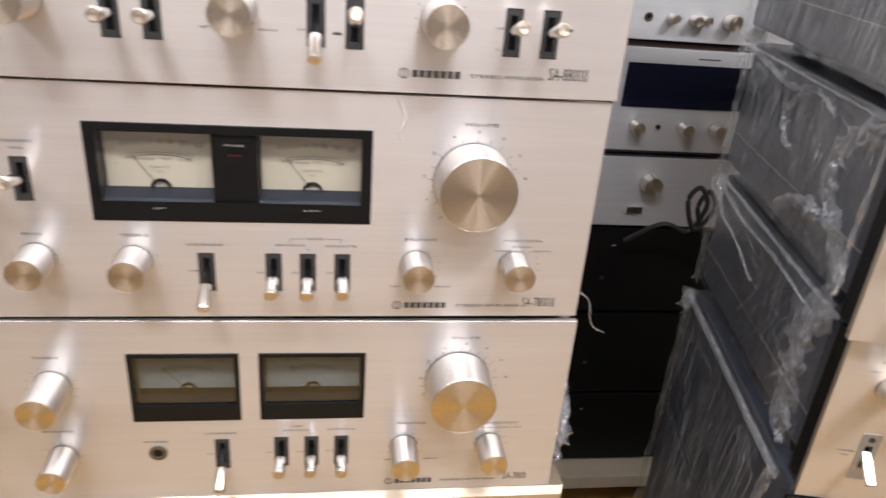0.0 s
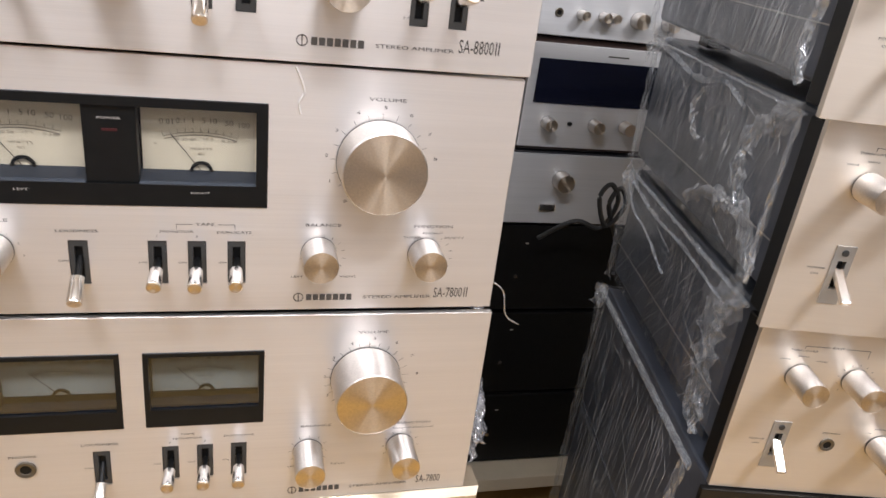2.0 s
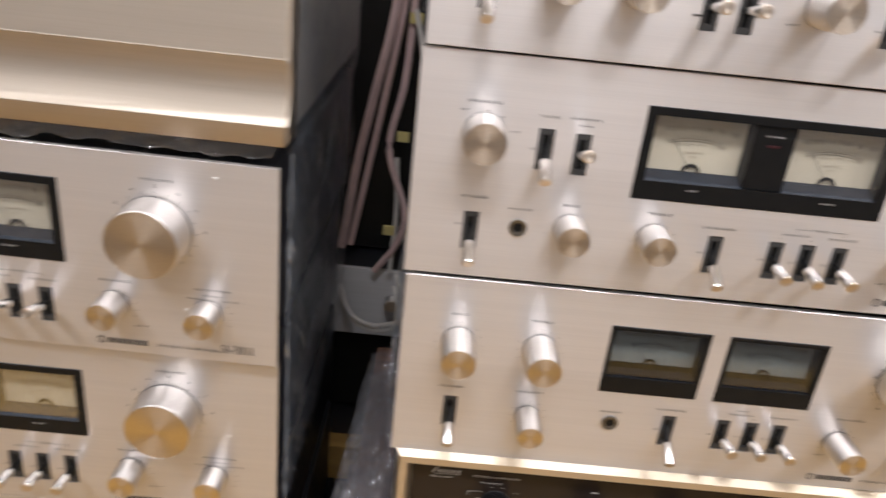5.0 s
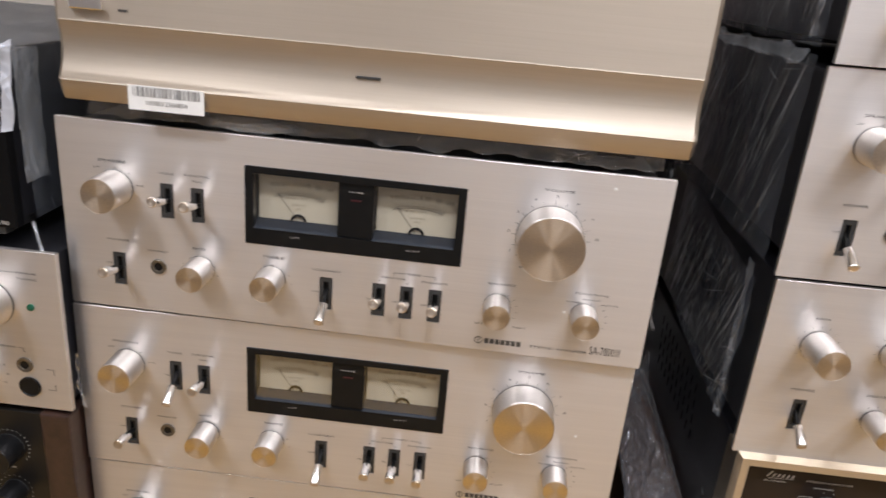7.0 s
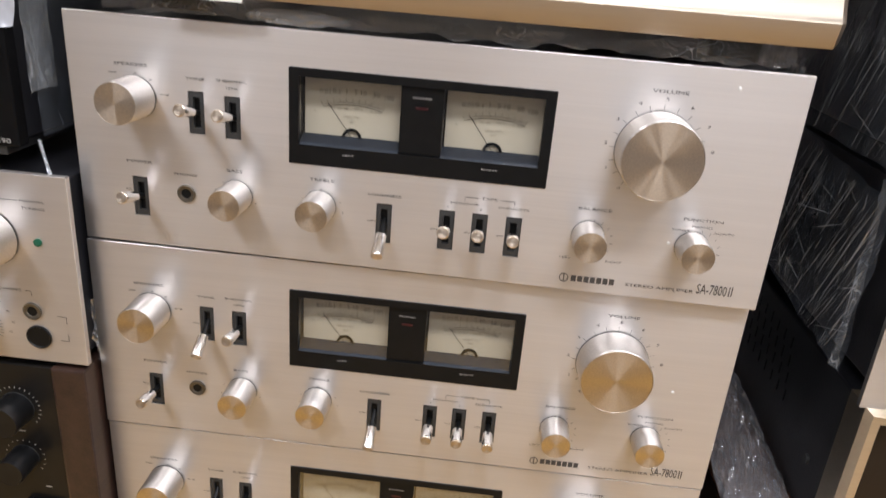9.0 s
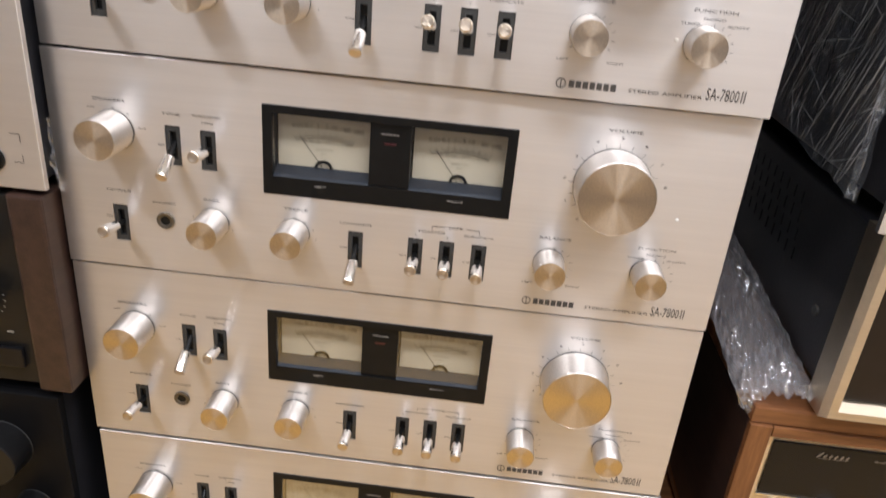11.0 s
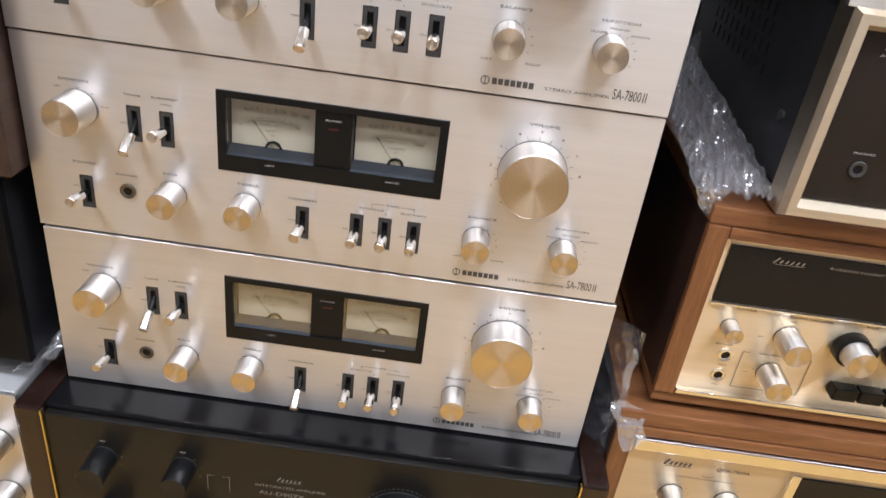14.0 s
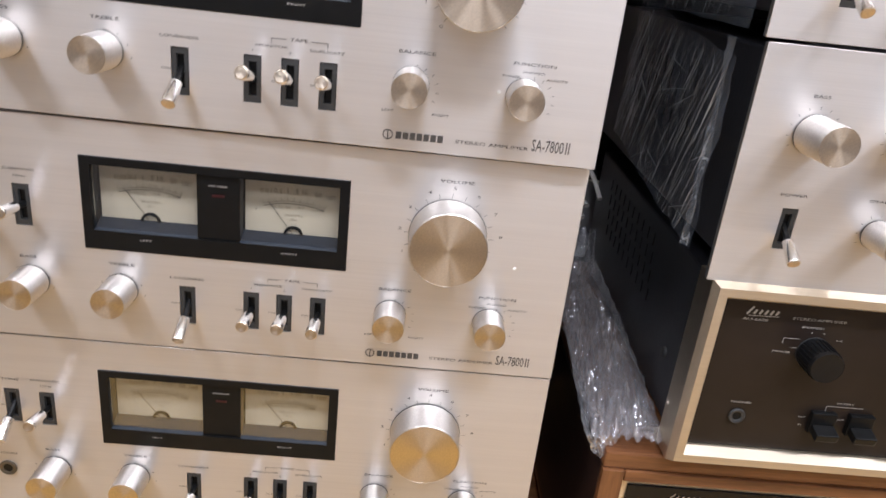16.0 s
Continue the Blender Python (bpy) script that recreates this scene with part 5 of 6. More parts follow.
WRAPS = [
    (1.105, -0.018, 1.2818, 0.147, 3, "clear stretch film over a grey amplifier cover"),
    (1.1205, -0.010, 1.1330, 0.147, 5, "clear stretch film with bunched creases on a cover"),
    (1.1315, -0.002, 0.9835, 0.147, 8, "clear stretch film with a rolled bright edge"),
    (1.127, -0.003, 0.635, 0.345, 11, "clear stretch film drawn down over lower covers"),
]
for fx, fy, zb, hh, sd, lab in WRAPS:
    f = film_thing(pose(fx, fy, zb, 0, 0, CY), lab)
    lo, hi = (0.002, hh - 0.006) if sd == 11 else (0.012, hh - 0.002)
    tall = hi - lo
    part("side_sheet", film((0.007, 0.364, lo), (0, -0.321, 0), (0, 0, tall), 90, 40, 0.0014, sd, 20), FILM, f, smooth=True)
    part("top_sheet", film((0.0075, 0.364, hi), (0, -0.325, 0), (0.05, 0, 0.0045), 60, 10, 0.0014, sd + 1, 30), FILM, f, smooth=True)
    # thin folds, then the bunched bands along the edges
    n_side, n_top, lean, far = {3: (190, 24, 0.22, 0.95), 5: (85, 46, 0.3, 0.5), 8: (110, 60, 0.9, 0.5), 11: (170, 40, 0.12, 0.6)}[sd]
    part("creasing", creases((0.006, 0.362, lo), (0, -0.317, 0), (0, 0, tall), n_side, sd, lean, far), CREASE, f)
    part("creasing", creases((0.0055, 0.362, hi - 0.04), (0, -0.317, 0), (0, 0, 0.038), n_top, sd + 1, -0.5, 0.8), CREASE, f)
    pts = [(0.0062 + 0.0012 * noise.noise(Vector((i, sd, 0))), 0.366 - 0.327 * i / 48, hi - 0.004 + 0.0018 * noise.noise(Vector((i * 0.8, sd, 5)))) for i in range(49)]
    part("edge_roll", sweep(pts, {3: 0.0010, 5: 0.0012, 8: 0.0020, 11: 0.0044}[sd]), FILM_EDGE, f, smooth=True)
    part("back_fold", film((0.005, 0.368, lo - 0.006), (0.0, -0.018, 0.0), (0, 0, tall + 0.010), 8, 50, 0.0035, sd + 40, 34, hang=1.2), FILM_FOLD, f, smooth=True)
    part("corner_wad", film((0.000, 0.369, hi - 0.022), (0.008, -0.028, 0.004), (0.002, 0.0, 0.026), 18, 18, 0.006, sd + 60, 70, hang=1.5), FILM_FOLD, f)

    def on_side(*st):
        return [(0.362 - 0.327 * s, lo + tall * (1 - t)) for s, t in st]

    if sd == 3:
        part("front_fold", fold(on_side((0.98, 0.0), (0.97, 0.3), (0.985, 0.55), (0.96, 0.8), (0.985, 1.0)), 0.014, 1), FILM_FOLD, f, smooth=True)
    elif sd == 5:
        part("front_fold", fold(on_side((1.0, 0.0), (0.86, 0.17), (0.80, 0.35), (0.825, 0.55), (0.93, 0.77), (0.99, 0.97)), 0.026, 2, 0.005), FILM_FOLD, f, smooth=True)
        part("front_edge_fold", fold(on_side((0.995, 0.02), (0.985, 0.4), (0.98, 0.7), (0.99, 0.98)), 0.006, 3), FILM_FOLD, f, smooth=True)
        part("loop_fold", fold(on_side((0.50, 0.15), (0.45, 0.25), (0.445, 0.36), (0.49, 0.46), (0.535, 0.475)), 0.008, 4), FILM_FOLD, f, smooth=True)
        part("loop_fold", fold(on_side((0.56, 0.86), (0.66, 0.73), (0.78, 0.69), (0.89, 0.67)), 0.016, 5, 0.006), FILM_FOLD, f, smooth=True)
        part("top_fold", fold(on_side((0.02, 0.02), (0.22, 0.07), (0.43, 0.125), (0.60, 0.06), (0.75, 0.14)), 0.006, 6), FILM_FOLD, f, smooth=True)
    elif sd == 8:
        part("front_fold", fold(on_side((1.0, 0.0), (0.88, 0.18), (0.885, 0.40), (0.91, 0.6), (0.91, 0.82), (0.96, 1.0)), 0.042, 7, 0.006), FILM_FOLD, f, smooth=True)
        part("front_edge_fold", fold(on_side((1.0, 0.0), (0.92, 0.12), (0.905, 0.3), (0.90, 0.5)), 0.016, 8, 0.005), FILM_FOLD, f, smooth=True)
        part("top_fold", fold(on_side((0.02, 0.05), (0.3, 0.12), (0.6, 0.10), (0.92, 0.13)), 0.0035, 9), FILM_EDGE, f, smooth=True)
        part("top_fold", fold(on_side((0.0, 0.02), (0.12, 0.25), (0.3, 0.30), (0.5, 0.42)), 0.004, 10), FILM_FOLD, f, smooth=True)
    else:
        part("front_fold", fold(on_side((0.97, 0.0), (0.95, 0.2), (0.965, 0.5), (0.95, 0.9)), 0.018, 11, 0.005), FILM_FOLD, f, smooth=True)

# ---- film on the other stacks ----
f = film_thing(pose(0.503, 0, 1.146), "clear stretch film hanging from black covers")
part("upper_sheet", film((-0.001, 0.33, 0.148), (0, -0.31, 0), (0, 0, 0.13), 60, 30, 0.002, 20, 14), FILM, f, smooth=True)
part("side_sheet", film((-0.001, 0.33, 0.0), (0, -0.308, 0), (0, 0, 0.143), 60, 34, 0.002, 21, 14), FILM, f, smooth=True)
part("creasing", creases((-0.001, 0.33, 0.0), (0, -0.308, 0), (0, 0, 0.143), 110, 5, 0.5, 0.8), CREASE, f)
part("creasing", creases((-0.001, 0.33, 0.148), (0, -0.308, 0), (0, 0, 0.13), 90, 6, 0.5, 0.8), CREASE, f)
part("creasing", creases((-0.003, 0.25, -0.113), (0, -0.225, -0.024), (0, 0, 0.118), 140, 7, 0.5, 0.8), CREASE, f)
flap = film((-0.002, 0.25, -0.113), (0, -0.225, -0.024), (0, 0.0, 0.118), 50, 34, 0.003, 22, 16, hang=2)
part("hanging_flap", flap, FILM, f, smooth=True)
for y0, z0, dy, dz in ((0.022, -0.137, 0.004, 0.132), (0.020, 0.152, 0.0, 0.116)):
    part("front_fold", film((-0.003, y0 + 0.014, z0), (0, -0.010, 0), (0, dy, dz), 8, 60, 0.003, 23 + y0, 34, hang=1.2), FILM_FOLD, f, smooth=True)
part("top_fold", film((-0.002, 0.33, 0.134), (0, -0.285, 0), (0.004, 0, 0.010), 90, 8, 0.0025, 27, 30, hang=1.2), FILM_FOLD, f, smooth=True)
f = film_thing(pose(0.4228, 0, 0.92), "clear stretch film over black covers of a stack")
part("side_sheet", film((0.0, 0.015, 0.0), (0, 0.33, 0), (0, 0, 0.29), 90, 70, 0.003, 31, 30), FILM, f, smooth=True)
part("creasing", creases((0.0015, 0.015, 0.0), (0, 0.33, 0), (0, 0, 0.29), 130, 8, -0.9, 0.22), CREASE, f)
part("upper_sheet", film((0.002, 0.02, 0.29), (0, 0.33, 0), (0.004, 0, 0.20), 60, 40, 0.004, 33, 24), FILM, f, smooth=True)
part("front_edge_fold", film((0.0, 0.012, 0.0), (0, 0.012, 0), (0, 0, 0.285), 8, 80, 0.003, 35, 40, hang=1.5), FILM_FOLD, f, smooth=True)
f = film_thing(pose(0.0, 0, 1.2055), "crumpled clear film between two stacked units")
part("crumpled_sheet", film((0.02, 0.003, 0.0002), (0.395, 0, 0), (0, 0.012, 0.0115), 140, 16, 0.0022, 41, 46, hang=1), FILM_FOLD, f, smooth=True)
part("wad", clump((0.135, 0.004, 0.004), (0.022, 0.006, 0.003), 3, 3, 0.5), FILM_FOLD, f)

# crumpled film lying between the stacks
f = thing("crumpled_film", pose(0.478, 0.0, 0.866), "crumpled shiny clear film wedged beside a black cover", "plastic film")
part("draped_sheet", crumple((-0.016, 0.010, 0.005), (0.048, 0.004, 0.002), (0.0, 0.27, 0.006), 22, 30, 0.0036, 51, 0.3), FILM_CLUMP, f)
part("draped_sheet", crumple((-0.024, 0.004, 0.009), (0.055, 0.002, 0.002), (0.006, 0.275, 0.029), 24, 34, 0.0058, 53, 0.3), FILM_CLUMP, f)
part("hanging_end", crumple((-0.023, 0.006, 0.010), (0.020, 0.001, -0.001), (0.002, 0.004, -0.020), 10, 10, 0.0014, 54, 0.75), FILM_CLUMP, f)
part("raised_end", film((0.008, 0.255, 0.012), (0.030, 0.02, 0.0), (0.006, 0.03, 0.040), 24, 30, 0.005, 57, 60, hang=2), FILM_CLUMP, f, smooth=True)
f = thing("crumpled_film", pose(0.44, 0.0, 0.62), "limp clear film strip beside a receiver", "plastic film")
part("strip", film((-0.014, 0.030, 0.0), (0.026, -0.026, -0.004), (0.0, 0.0, 0.135), 30, 70, 0.004, 61, 24, hang=1.5), FILM, f, smooth=True)
part("strip_edge", film((0.010, 0.004, -0.002), (0.004, -0.004, 0.0), (-0.004, 0.002, 0.12), 6, 50, 0.003, 63, 40, hang=2), FILM_FOLD, f, smooth=True)
part("strip_end", film((0.002, -0.004, 0.068), (0.022, 0.0, 0.004), (0.012, -0.010, -0.030), 16, 24, 0.003, 62, 40, hang=2), FILM_CLUMP, f, smooth=True)
f = thing("crumpled_film", pose(0.935, 0.02, 1.006), "crumpled clear film sticking out beside an amplifier", "plastic film")
part("wad", film((-0.006, 0.01, -0.004), (0.026, 0.016, -0.012), (0.004, 0.03, 0.03), 40, 40, 0.009, 71, 80, hang=2), FILM_CLUMP, f)
part("wad", film((-0.012, 0.02, 0.12), (0.022, 0.03, -0.03), (0.004, 0.01, 0.03), 24, 20, 0.006, 73, 60, hang=2), FILM_CLUMP, f)
part("strand", sweep([(-0.010, 0.0, 0.150), (0.004, -0.002, 0.142), (0.010, 0.0, 0.122), (0.022, 0.004, 0.112)], 0.0005), FILM_CLUMP, f, smooth=True)

# ---- left stack ----
D1 = thing("black_amplifier", pose(-0.462, -0.015, 1.115), "black amplifier with large ridged volume knob", "amplifier")
part("front_panel", box(0, 0.434, 0, 0.01, 0.008, 0.131, 0.0015), MATT_BLACK, D1)
part("cover", box(0.004, 0.430, 0.011, 0.36, 0.010, 0.130, 0.002), CASE, D1)
part("base_trim", box(0.01, 0.424, 0.002, 0.34, 0.002, 0.0078, 0.001), SLOT, D1)
for fx in (0.05, 0.38):
    for fy in (0.05, 0.30):
        part("foot", box(fx - 0.012, fx + 0.012, fy - 0.012, fy + 0.012, -0.0055, 0.0019, 0.0008), BLACK, D1)
k = knob(D1, 0.369, 0.080, 0.036, 0.024, "volume_knob", True, BK)
rb = bmesh.new()
for i in range(60):
    box(-0.0005, 0.0005, -0.021, -0.003, 0.0356, 0.0364, bm=rb)
    bmesh.ops.rotate(rb, verts=rb.verts[-8:], cent=(0, 0, 0), matrix=Matrix.Rotation(2 * math.pi * i / 60, 3, "Y"))
part("knurling", rb, BK, k)
em = bmesh.new()
ticks(em, 0.369, 0.080, 0.0455, 0.0468, 225, -45, 21, 0.0016)
part("dial_print", em, DIM_PRINT, D1)
letters([("PMA-590", 0.417, 0.0115, 0.0042, 1.15), ("VOLUME", 0.411, 0.1185, 0.003, 1.2), ("---", 0.398, 0.022, 0.001, 1.2)], WHITE_PRINT, D1)
f = film_thing(pose(-0.024, -0.012, 1.115), "milky stretch film draped over a black amplifier")
part("top_sheet", film((-0.30, -0.004, 0.1325), (0.302, 0, 0), (0, 0.33, 0), 90, 60, 0.0016, 80, 24), FILM, f, smooth=True)
part("front_edge_roll", fold_band((-0.30, -0.005, 0.133), (0.30, 0.0, 0.0), 0.016, 83), FILM_MILK, f, smooth=True)
part("side_sheet", film((0.001, 0.012, 0.012), (0, 0.30, 0), (0, 0, 0.12), 60, 34, 0.0014, 81, 22), FILM, f, smooth=True)
part("hanging_flap", film((-0.006, -0.004, 0.078), (0.007, 0.004, 0.002), (0.002, 0.006, 0.056), 14, 40, 0.0018, 82, 40, hang=2), FILM_MILK, f, smooth=True)
part("corner_drape", film((0.002, 0.004, 0.040), (0.001, 0.026, 0.0), (0.0, 0.0, 0.093), 16, 44, 0.0014, 84, 30, hang=1.5), FILM_FOLD, f, smooth=True)
part("strand", sweep([(0.004, 0.004, 0.012), (0.010, 0.0, -0.005), (0.017, 0.002, -0.04)], 0.0011), FILM_FOLD, f, smooth=True)

D2 = thing("tuner", pose(-0.436, -0.017, 0.976), "silver tuner with mixing dial, jack and green lamp", "tuner")
DH = 0.1315
part("front_panel", plate(0.435, DH, 0.004, []), SILVER, D2, "champagne brushed aluminium front panel")
part("cover", box(0.004, 0.431, 0.0045, 0.33, 0.004, DH - 0.003, 0.002), CASE, D2)
knob(D2, 0.380, DH - 0.044, 0.0185, 0.020, "tuning_knob")
knob(D2, 0.361, DH - 0.109, 0.0125, 0.022, "mixing_knob")
jack(D2, 0.4015, DH - 0.094, 0.0062)
part("din_socket", lathe([(0.0085, 0.0), (0.0085, -0.001), (0.0078, -0.0014), (0.0072, -0.0007), (0, -0.0006)], 28), BLACK, D2, "black round socket", at=(0.4035, 0, DH - 0.113))
part("lamp", lathe([(0.0027, 0), (0.0027, -0.001), (0, -0.0014)], 18), GREEN, D2, "green indicator", at=(0.412, 0, DH - 0.0445))
letters([("STATION", 0.386, DH - 0.0175, 0.0023, 1.3), ("MANUAL", 0.4115, DH - 0.0175, 0.0023, 1.3), ("TUNING", 0.4118, DH - 0.0222, 0.0023, 1.3), ("MICRO MIXING", 0.384, DH - 0.0795, 0.0022, 1.2), ("25", 0.379, DH - 0.0895, 0.0018, 1.2), ("30", 0.3845, DH - 0.096, 0.0018, 1.2), ("35", 0.387, DH - 0.104, 0.0018, 1.2), ("40", 0.384, DH - 0.1115, 0.0018, 1.2)], PRINT, D2)
em = bmesh.new()
ticks(em, 0.361, DH - 0.109, 0.0155, 0.0185, 110, -20, 19, 0.0004)
for a, b in (((0.3945, 0.0175), (0.4025, 0.0175)), ((0.368, 0.0795), (0.3715, 0.0795)), ((0.3985, 0.0795), (0.4025, 0.0795)), ((0.4025, 0.0795), (0.4025, 0.083)), ((0.418, 0.096), (0.424, 0.096)), ((0.424, 0.096), (0.424, 0.101)), ((0.424, 0.109), (0.424, 0.114)), ((0.418, 0.114), (0.424, 0.114))):
    quad_line(em, a[0], DH - a[1], b[0], DH - b[1], 0.0004)
part("dial_print", em, PRINT, D2)

D3 = thing("black_preamplifier", pose(-0.455, -0.016, 0.823), "black preamplifier with dark brown end cheeks", "amplifier")
part("face", box(0.024, 0.427, 0.0, 0.006, 0.004, 0.147, 0.001), BLACK_FACE, D3)
part("cover", box(0.026, 0.425, 0.007, 0.34, 0.003, 0.146, 0.002), CASE, D3)
for x0 in (0.0, 0.4275):
    part("cheek", box(x0, x0 + 0.0235, -0.003, 0.34, 0.0, 0.149, 0.002), BROWN_SIDE, D3, "dark brown wooden cheek")
for kx, kz, r in ((0.398, 0.112, 0.012), (0.398, 0.070, 0.010), (0.340, 0.112, 0.012)):
    knob(D3, kx, kz, r, 0.02, "black_knob", True, BK)
em = bmesh.new()
ticks(em, 0.398, 0.112, 0.0155, 0.017, 220, -40, 21, 0.0007)
ticks(em, 0.398, 0.070, 0.0135, 0.0148, 220, -40, 15, 0.0006)
part("dial_print", em, WHITE_PRINT, D3)
letters([("------", 0.398, 0.0925, 0.0012, 1.0), ("-----", 0.412, 0.045, 0.0012, 1.0)], WHITE_PRINT, D3)
part("lower_switch", box(0.395, 0.420, -0.004, 0.0, 0.018, 0.034, 0.001), GLOSS, D3)

D4 = thing("black_amplifier", pose(-0.45, -0.016, 0.655), "black amplifier with round black knobs", "amplifier")
part("front_panel", box(0, 0.432, 0, 0.008, 0.004, 0.160, 0.0015), MATT_BLACK, D4)
part("cover", box(0.004, 0.428, 0.009, 0.34, 0.0, 0.157, 0.002), CASE, D4)
for kx, kz, r in ((0.385, 0.112, 0.021), (0.400, 0.055, 0.014)):
    knob(D4, kx, kz, r, 0.022, "black_knob", True, BK)
D5 = thing("silver_component", pose(-0.4625, -0.03, 0.47), "silver component with gold-toned front at the bottom", "amplifier")
part("front_panel", plate(0.435, 0.165, 0.004, []), SILVER, D5, "champagne brushed aluminium front panel")
part("cover", box(0.003, 0.432, 0.0045, 0.34, 0.002, 0.1645, 0.002), GREY_SILVER, D5, "pale metal cover")
knob(D5, 0.425 - 0.012, 0.115, 0.0125, 0.022, "silver_knob")
knob(D5, 0.425 - 0.012, 0.055, 0.0125, 0.022, "silver_knob")
f = thing("crumpled_film", pose(0.0, 0.0, 0.64), "limp clear film on a black amplifier corner", "plastic film")
part("wad", film((-0.035, -0.01, 0.0), (0.03, 0.006, 0.012), (0.0, 0.10, 0.01), 24, 40, 0.010, 91, 40, hang=1), FILM_CLUMP, f)
f = thing("crumpled_film", pose(-0.004, -0.004, 0.972), "scrap of clear film between two stacks", "plastic film")
part("wad", film((0.0, 0.0, 0.0), (0.010, 0.01, 0.0), (-0.002, 0.004, 0.04), 12, 24, 0.005, 95, 60, hang=2), FILM_CLUMP, f)

# ---- rack behind ----
YB = 0.52
bt = thing("silver_tuner", pose(1.109, YB, 1.095), "silver tuner in a walnut case with dark display", "tuner")
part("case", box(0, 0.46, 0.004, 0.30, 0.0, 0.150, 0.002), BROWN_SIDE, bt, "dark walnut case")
part("front_panel", box(0.018, 0.445, -0.004, 0.0035, 0.006, 0.143, 0.001), GREY_SILVER, bt, "grey brushed aluminium front panel")
part("display", box(0.030, 0.36, -0.0055, -0.0041, 0.066, 0.124, 0.0005), BLUE_GLASS, bt, "dark blue display window")
letters([("-------------------", 0.14, 0.132, 0.002, 1.0)], PRINT, bt, y=-0.0043)
for kx in (0.055, 0.124, 0.170, 0.23):
    k = knob(bt, kx, 0.040, 0.0085, 0.02, "knob")
    k.location.y = -0.004
part("button", lathe([(0.003, 0), (0.003, -0.003), (0, -0.003)], 14), BLACK, bt, at=(0.088, -0.004, 0.040))
b0 = thing("silver_amplifier", pose(1.109, YB, 1.246), "silver amplifier with small knobs in a walnut case", "amplifier")
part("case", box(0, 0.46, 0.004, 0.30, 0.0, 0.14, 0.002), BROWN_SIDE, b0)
part("front_panel", box(0.018, 0.445, -0.004, 0.0035, 0.002, 0.135, 0.001), GREY_SILVER, b0)
jack(b0, 0.045, 0.03)
for ob in [c for c in b0.children if c.name.startswith("phones_jack")]:
    ob.location.y = -0.004
for kx in (0.075, 0.105, 0.118, 0.155, 0.2):
    k = knob(b0, kx, 0.03, 0.006 if kx < 0.15 else 0.010, 0.018, "knob")
    k.location.y = -0.004
b2 = thing("silver_amplifier", pose(1.119, YB, 0.987), "grey silver component with coiled lead hanging before it", "amplifier")
part("case", box(0, 0.44, 0.004, 0.30, 0.0, 0.106, 0.002), CASE, b2)
part("front_panel", box(0.005, 0.435, -0.004, 0.0035, 0.002, 0.103, 0.001), GREY_SILVER, b2)
k = knob(b2, 0.082, 0.068, 0.013, 0.02, "knob")
k.location.y = -0.004
part("lower_button", box(0.055, 0.080, -0.008, -0.004, 0.022, 0.032, 0.001), CHROME, b2)
for zb, hh in ((0.842, 0.143), (0.692, 0.148), (0.552, 0.138)):
    c = thing("black_component", pose(1.06, YB, zb), "black hi-fi component in shadow", "amplifier", "black components in the rack")
    part("front_panel", box(0, 0.46, 0, 0.008, 0.004, hh - 0.002, 0.001), BLACK, c)
    part("cover", box(0.004, 0.456, 0.009, 0.32, 0.0, hh - 0.004, 0.001), CASE, c)
    letters([("---", 0.11, hh - 0.03, 0.0022, 1.0)], WHITE_PRINT, c)
    part("lamp", lathe([(0.003, 0), (0.003, -0.002), (0, -0.002)], 14), CHROME, c, at=(0.10, 0, 0.06))
sh = thing("rack_shelf", pose(0, 0, 0), "beige laminated rack board under dark components", "shelf")
part("board", box(0.98, 1.75, 0.48, 0.9, 0.527, 0.5518, 0.002), BEIGE, sh)
part("support", box(0.985, 1.00, 0.50, 0.9, 0.47, 0.5268), BOARD, sh)
part("support", box(1.73, 1.745, 0.50, 0.9, 0.47, 0.5268), BOARD, sh)
ca = thing("power_cable", pose(0.011, 0, 0.012), "coiled black power lead", "cable")
part("lead", sweep([(1.16, 0.49, 0.965), (1.20, 0.47, 1.00), (1.235, 0.46, 0.995), (1.25, 0.455, 1.035), (1.235, 0.455, 1.06), (1.222, 0.455, 1.04), (1.24, 0.455, 1.0), (1.262, 0.455, 1.03), (1.25, 0.455, 1.055), (1.238, 0.455, 1.03), (1.26, 0.46, 0.985)], 0.0034), CABLE_BLACK, ca, smooth=True)

# gap between the two front stacks
bk = thing("black_component", pose(0.34, 0.46, 0.945), "black component with pale tick marks behind cables", "amplifier")
part("front_panel", box(0, 0.42, 0, 0.008, 0.0, 0.40, 0.001), BLACK_FACE, bk)
part("cover", box(0.003, 0.417, 0.009, 0.30, 0.0, 0.398, 0.001), CASE, bk)
em = bmesh.new()
for i in range(9):
    quad_line(em, 0.150, 0.20 + i * 0.012, 0.162, 0.20 + i * 0.012, 0.0012)
part("scale_marks", em, PRINT_GREY, bk)
gk = thing("grey_component", pose(0.33, 0.40, 0.845), "grey silver component low in the gap with looped leads", "amplifier")
part("front_panel", box(0, 0.42, 0, 0.006, 0.002, 0.097, 0.001), GREY_SILVER, gk)
part("cover", box(0.003, 0.417, 0.007, 0.34, 0.0, 0.095, 0.001), CASE, gk)
knob(gk, 0.15, 0.055, 0.008, 0.016)
dk = thing("black_component", pose(0.33, 0.42, 0.66), "dark film-wrapped component low in the gap", "amplifier")
part("front_panel", box(0, 0.42, 0, 0.006, 0.06, 0.18, 0.001), BLACK_FACE, dk)
part("cover", box(0.003, 0.417, 0.007, 0.34, 0.0, 0.178, 0.001), CASE, dk)
bx = thing("wooden_box", pose(0.35, 0.40, 0.47), "yellowish wooden block on the platform", "box")
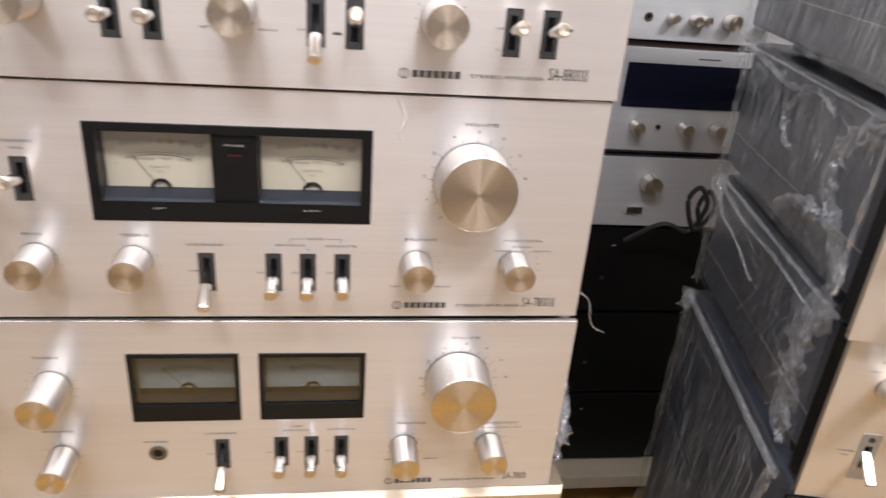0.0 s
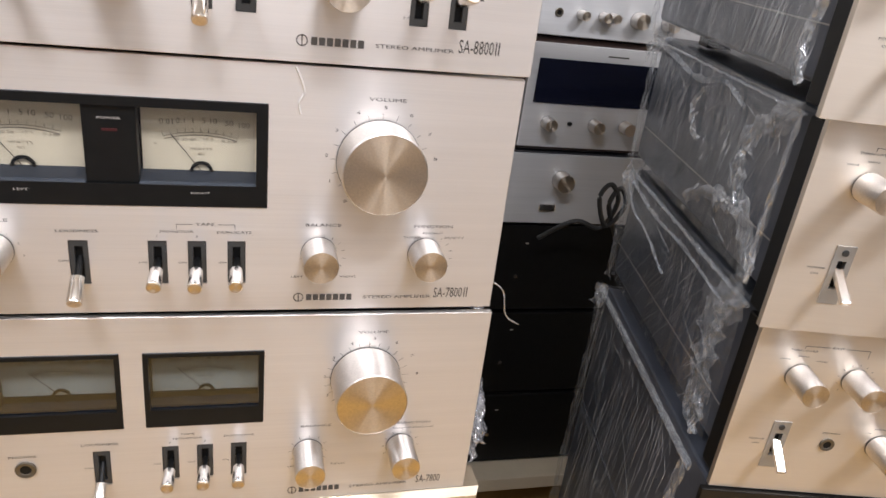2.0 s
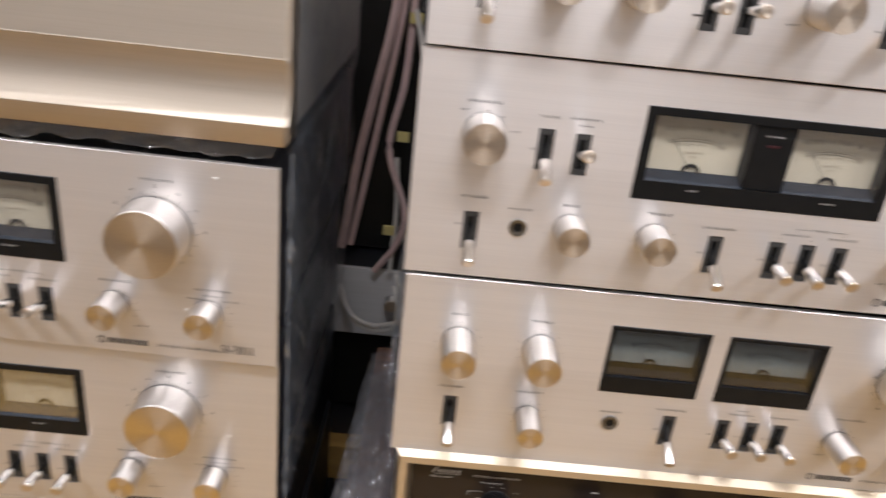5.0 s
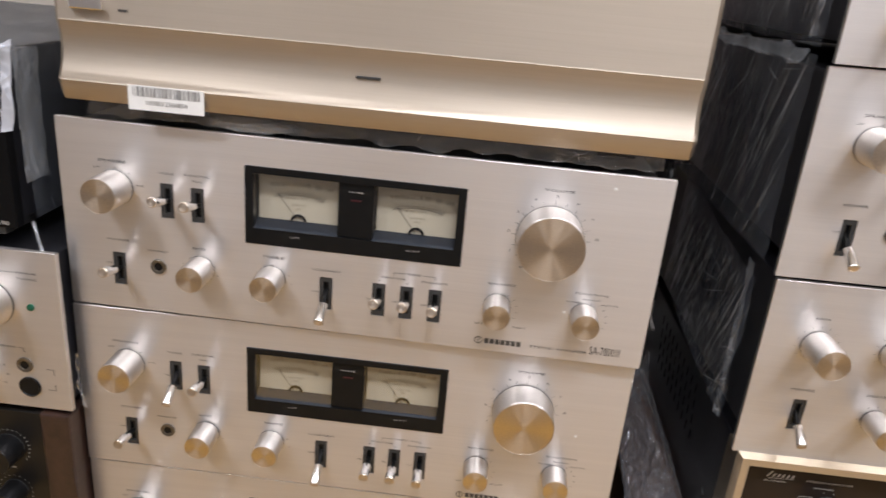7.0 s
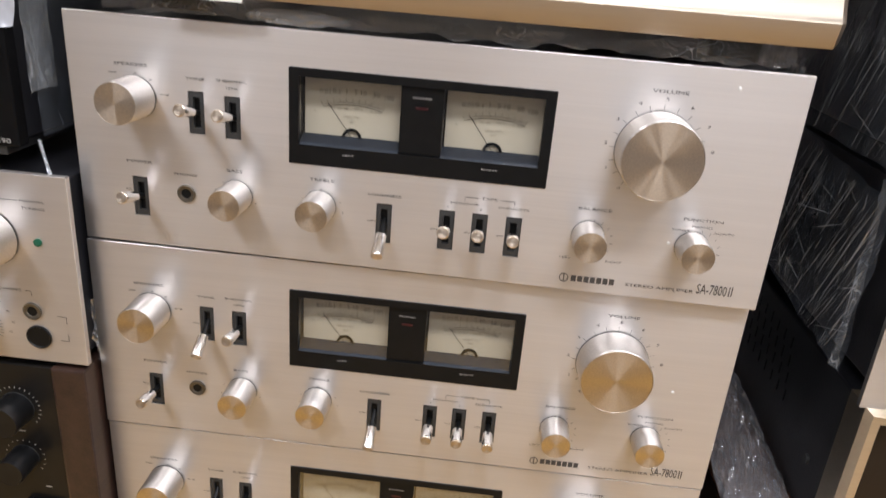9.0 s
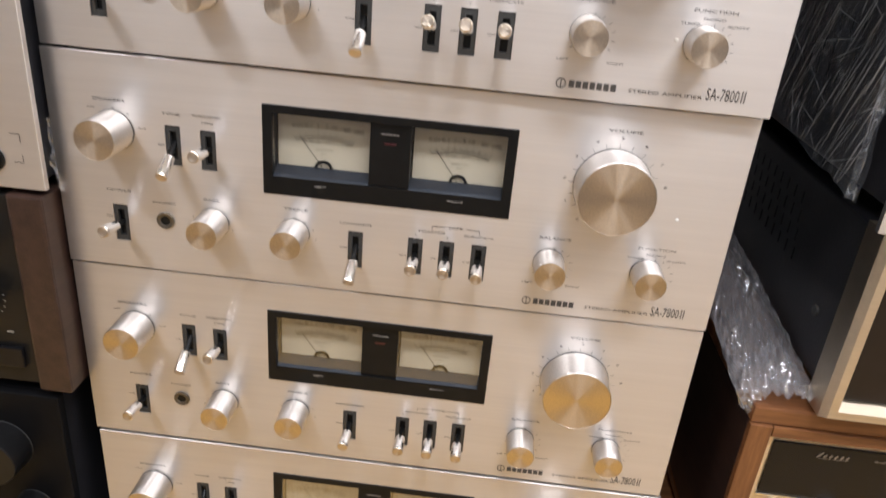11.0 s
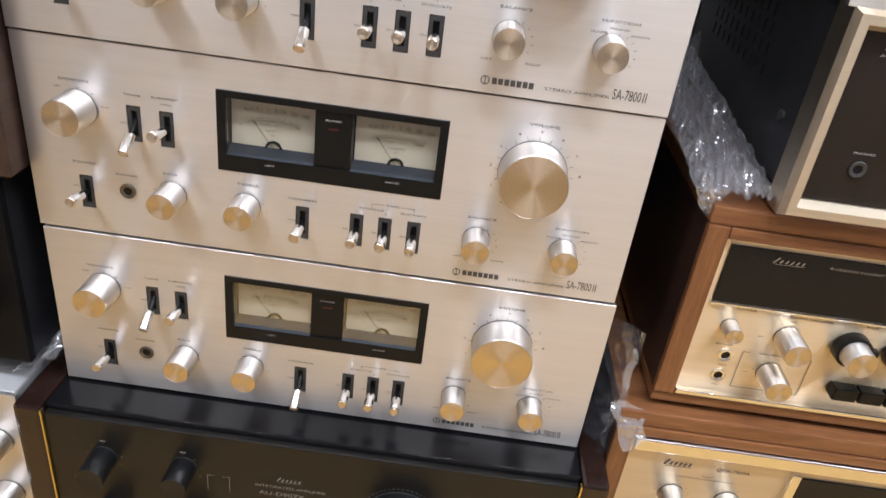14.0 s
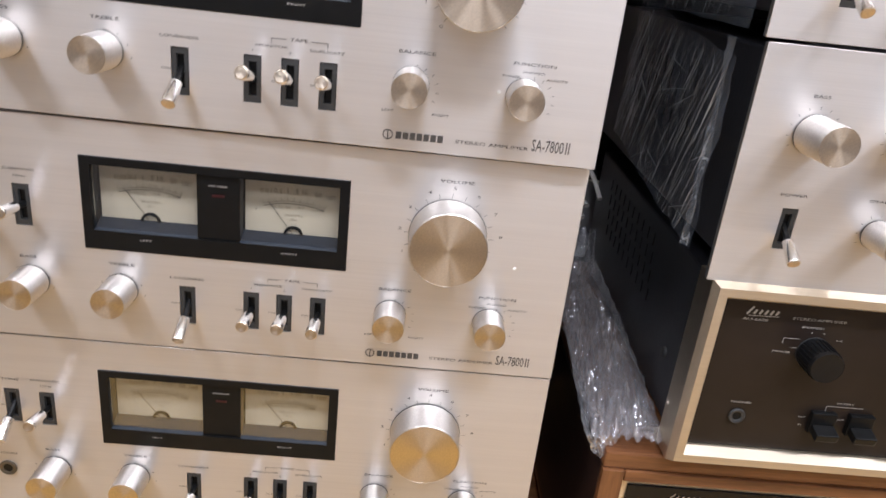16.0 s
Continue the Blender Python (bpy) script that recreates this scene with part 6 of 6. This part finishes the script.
part("body", box(0, 0.3, 0.0, 0.36, 0.0, 0.189, 0.002), BOARD, bx)
cg = thing("cable_bundle", pose(0, 0, 0), "pinkish and white leads hanging in a gap", "cable")
part("lead", sweep([(0.462, 0.40, 1.36), (0.458, 0.40, 1.26), (0.440, 0.41, 1.16), (0.425, 0.42, 1.08), (0.415, 0.42, 1.0), (0.41, 0.42, 0.96)], 0.005), CABLE_PINK, cg, smooth=True)
part("lead", sweep([(0.470, 0.41, 1.36), (0.466, 0.41, 1.26), (0.452, 0.42, 1.16), (0.436, 0.43, 1.06), (0.42, 0.43, 0.96)], 0.004), CABLE_PINK, cg, smooth=True)
part("lead", sweep([(0.478, 0.40, 1.28), (0.474, 0.40, 1.18), (0.462, 0.40, 1.10), (0.486, 0.39, 1.03), (0.480, 0.39, 0.985), (0.455, 0.39, 0.945)], 0.004), CABLE_PINK, cg, smooth=True)
part("lead", sweep([(0.480, 0.39, 1.26), (0.495, 0.385, 1.20), (0.502, 0.38, 1.15)], 0.003), CABLE_WHITE, cg, smooth=True)
part("lead", sweep([(0.472, 0.40, 1.09), (0.476, 0.40, 1.02), (0.474, 0.39, 0.945)], 0.003), CABLE_WHITE, cg, smooth=True)
part("lead", sweep([(0.415, 0.385, 0.925), (0.43, 0.37, 0.895), (0.46, 0.36, 0.885), (0.50, 0.36, 0.895)], 0.003), CABLE_WHITE, cg, smooth=True)
part("lead", sweep([(0.418, 0.39, 0.90), (0.44, 0.37, 0.880), (0.47, 0.36, 0.878), (0.50, 0.36, 0.89)], 0.003), CABLE_WHITE, cg, smooth=True)
for tx, tz in ((0.474, 1.25), (0.470, 1.118), (0.462, 1.0)):
    part("tag", box(tx, tx + 0.014, 0.392, 0.396, tz - 0.006, tz + 0.006, 0.001), YELLOW, cg, "small yellow cable tag")
wl = thing("cable_bundle", pose(0, 0, 0), "short pale leads behind a vented cover", "cable")
part("lead", sweep([(0.497, 0.35, 0.985), (0.504, 0.315, 0.972), (0.508, 0.285, 0.957)], 0.0024), CABLE_WHITE, wl, smooth=True)
part("lead", sweep([(0.485, 0.35, 0.962), (0.494, 0.32, 0.950), (0.500, 0.300, 0.944)], 0.0026), CABLE_WHITE, wl, smooth=True)
part("lead", sweep([(0.483, 0.35, 0.946), (0.492, 0.32, 0.936), (0.498, 0.300, 0.931)], 0.0026), CABLE_WHITE, wl, smooth=True)
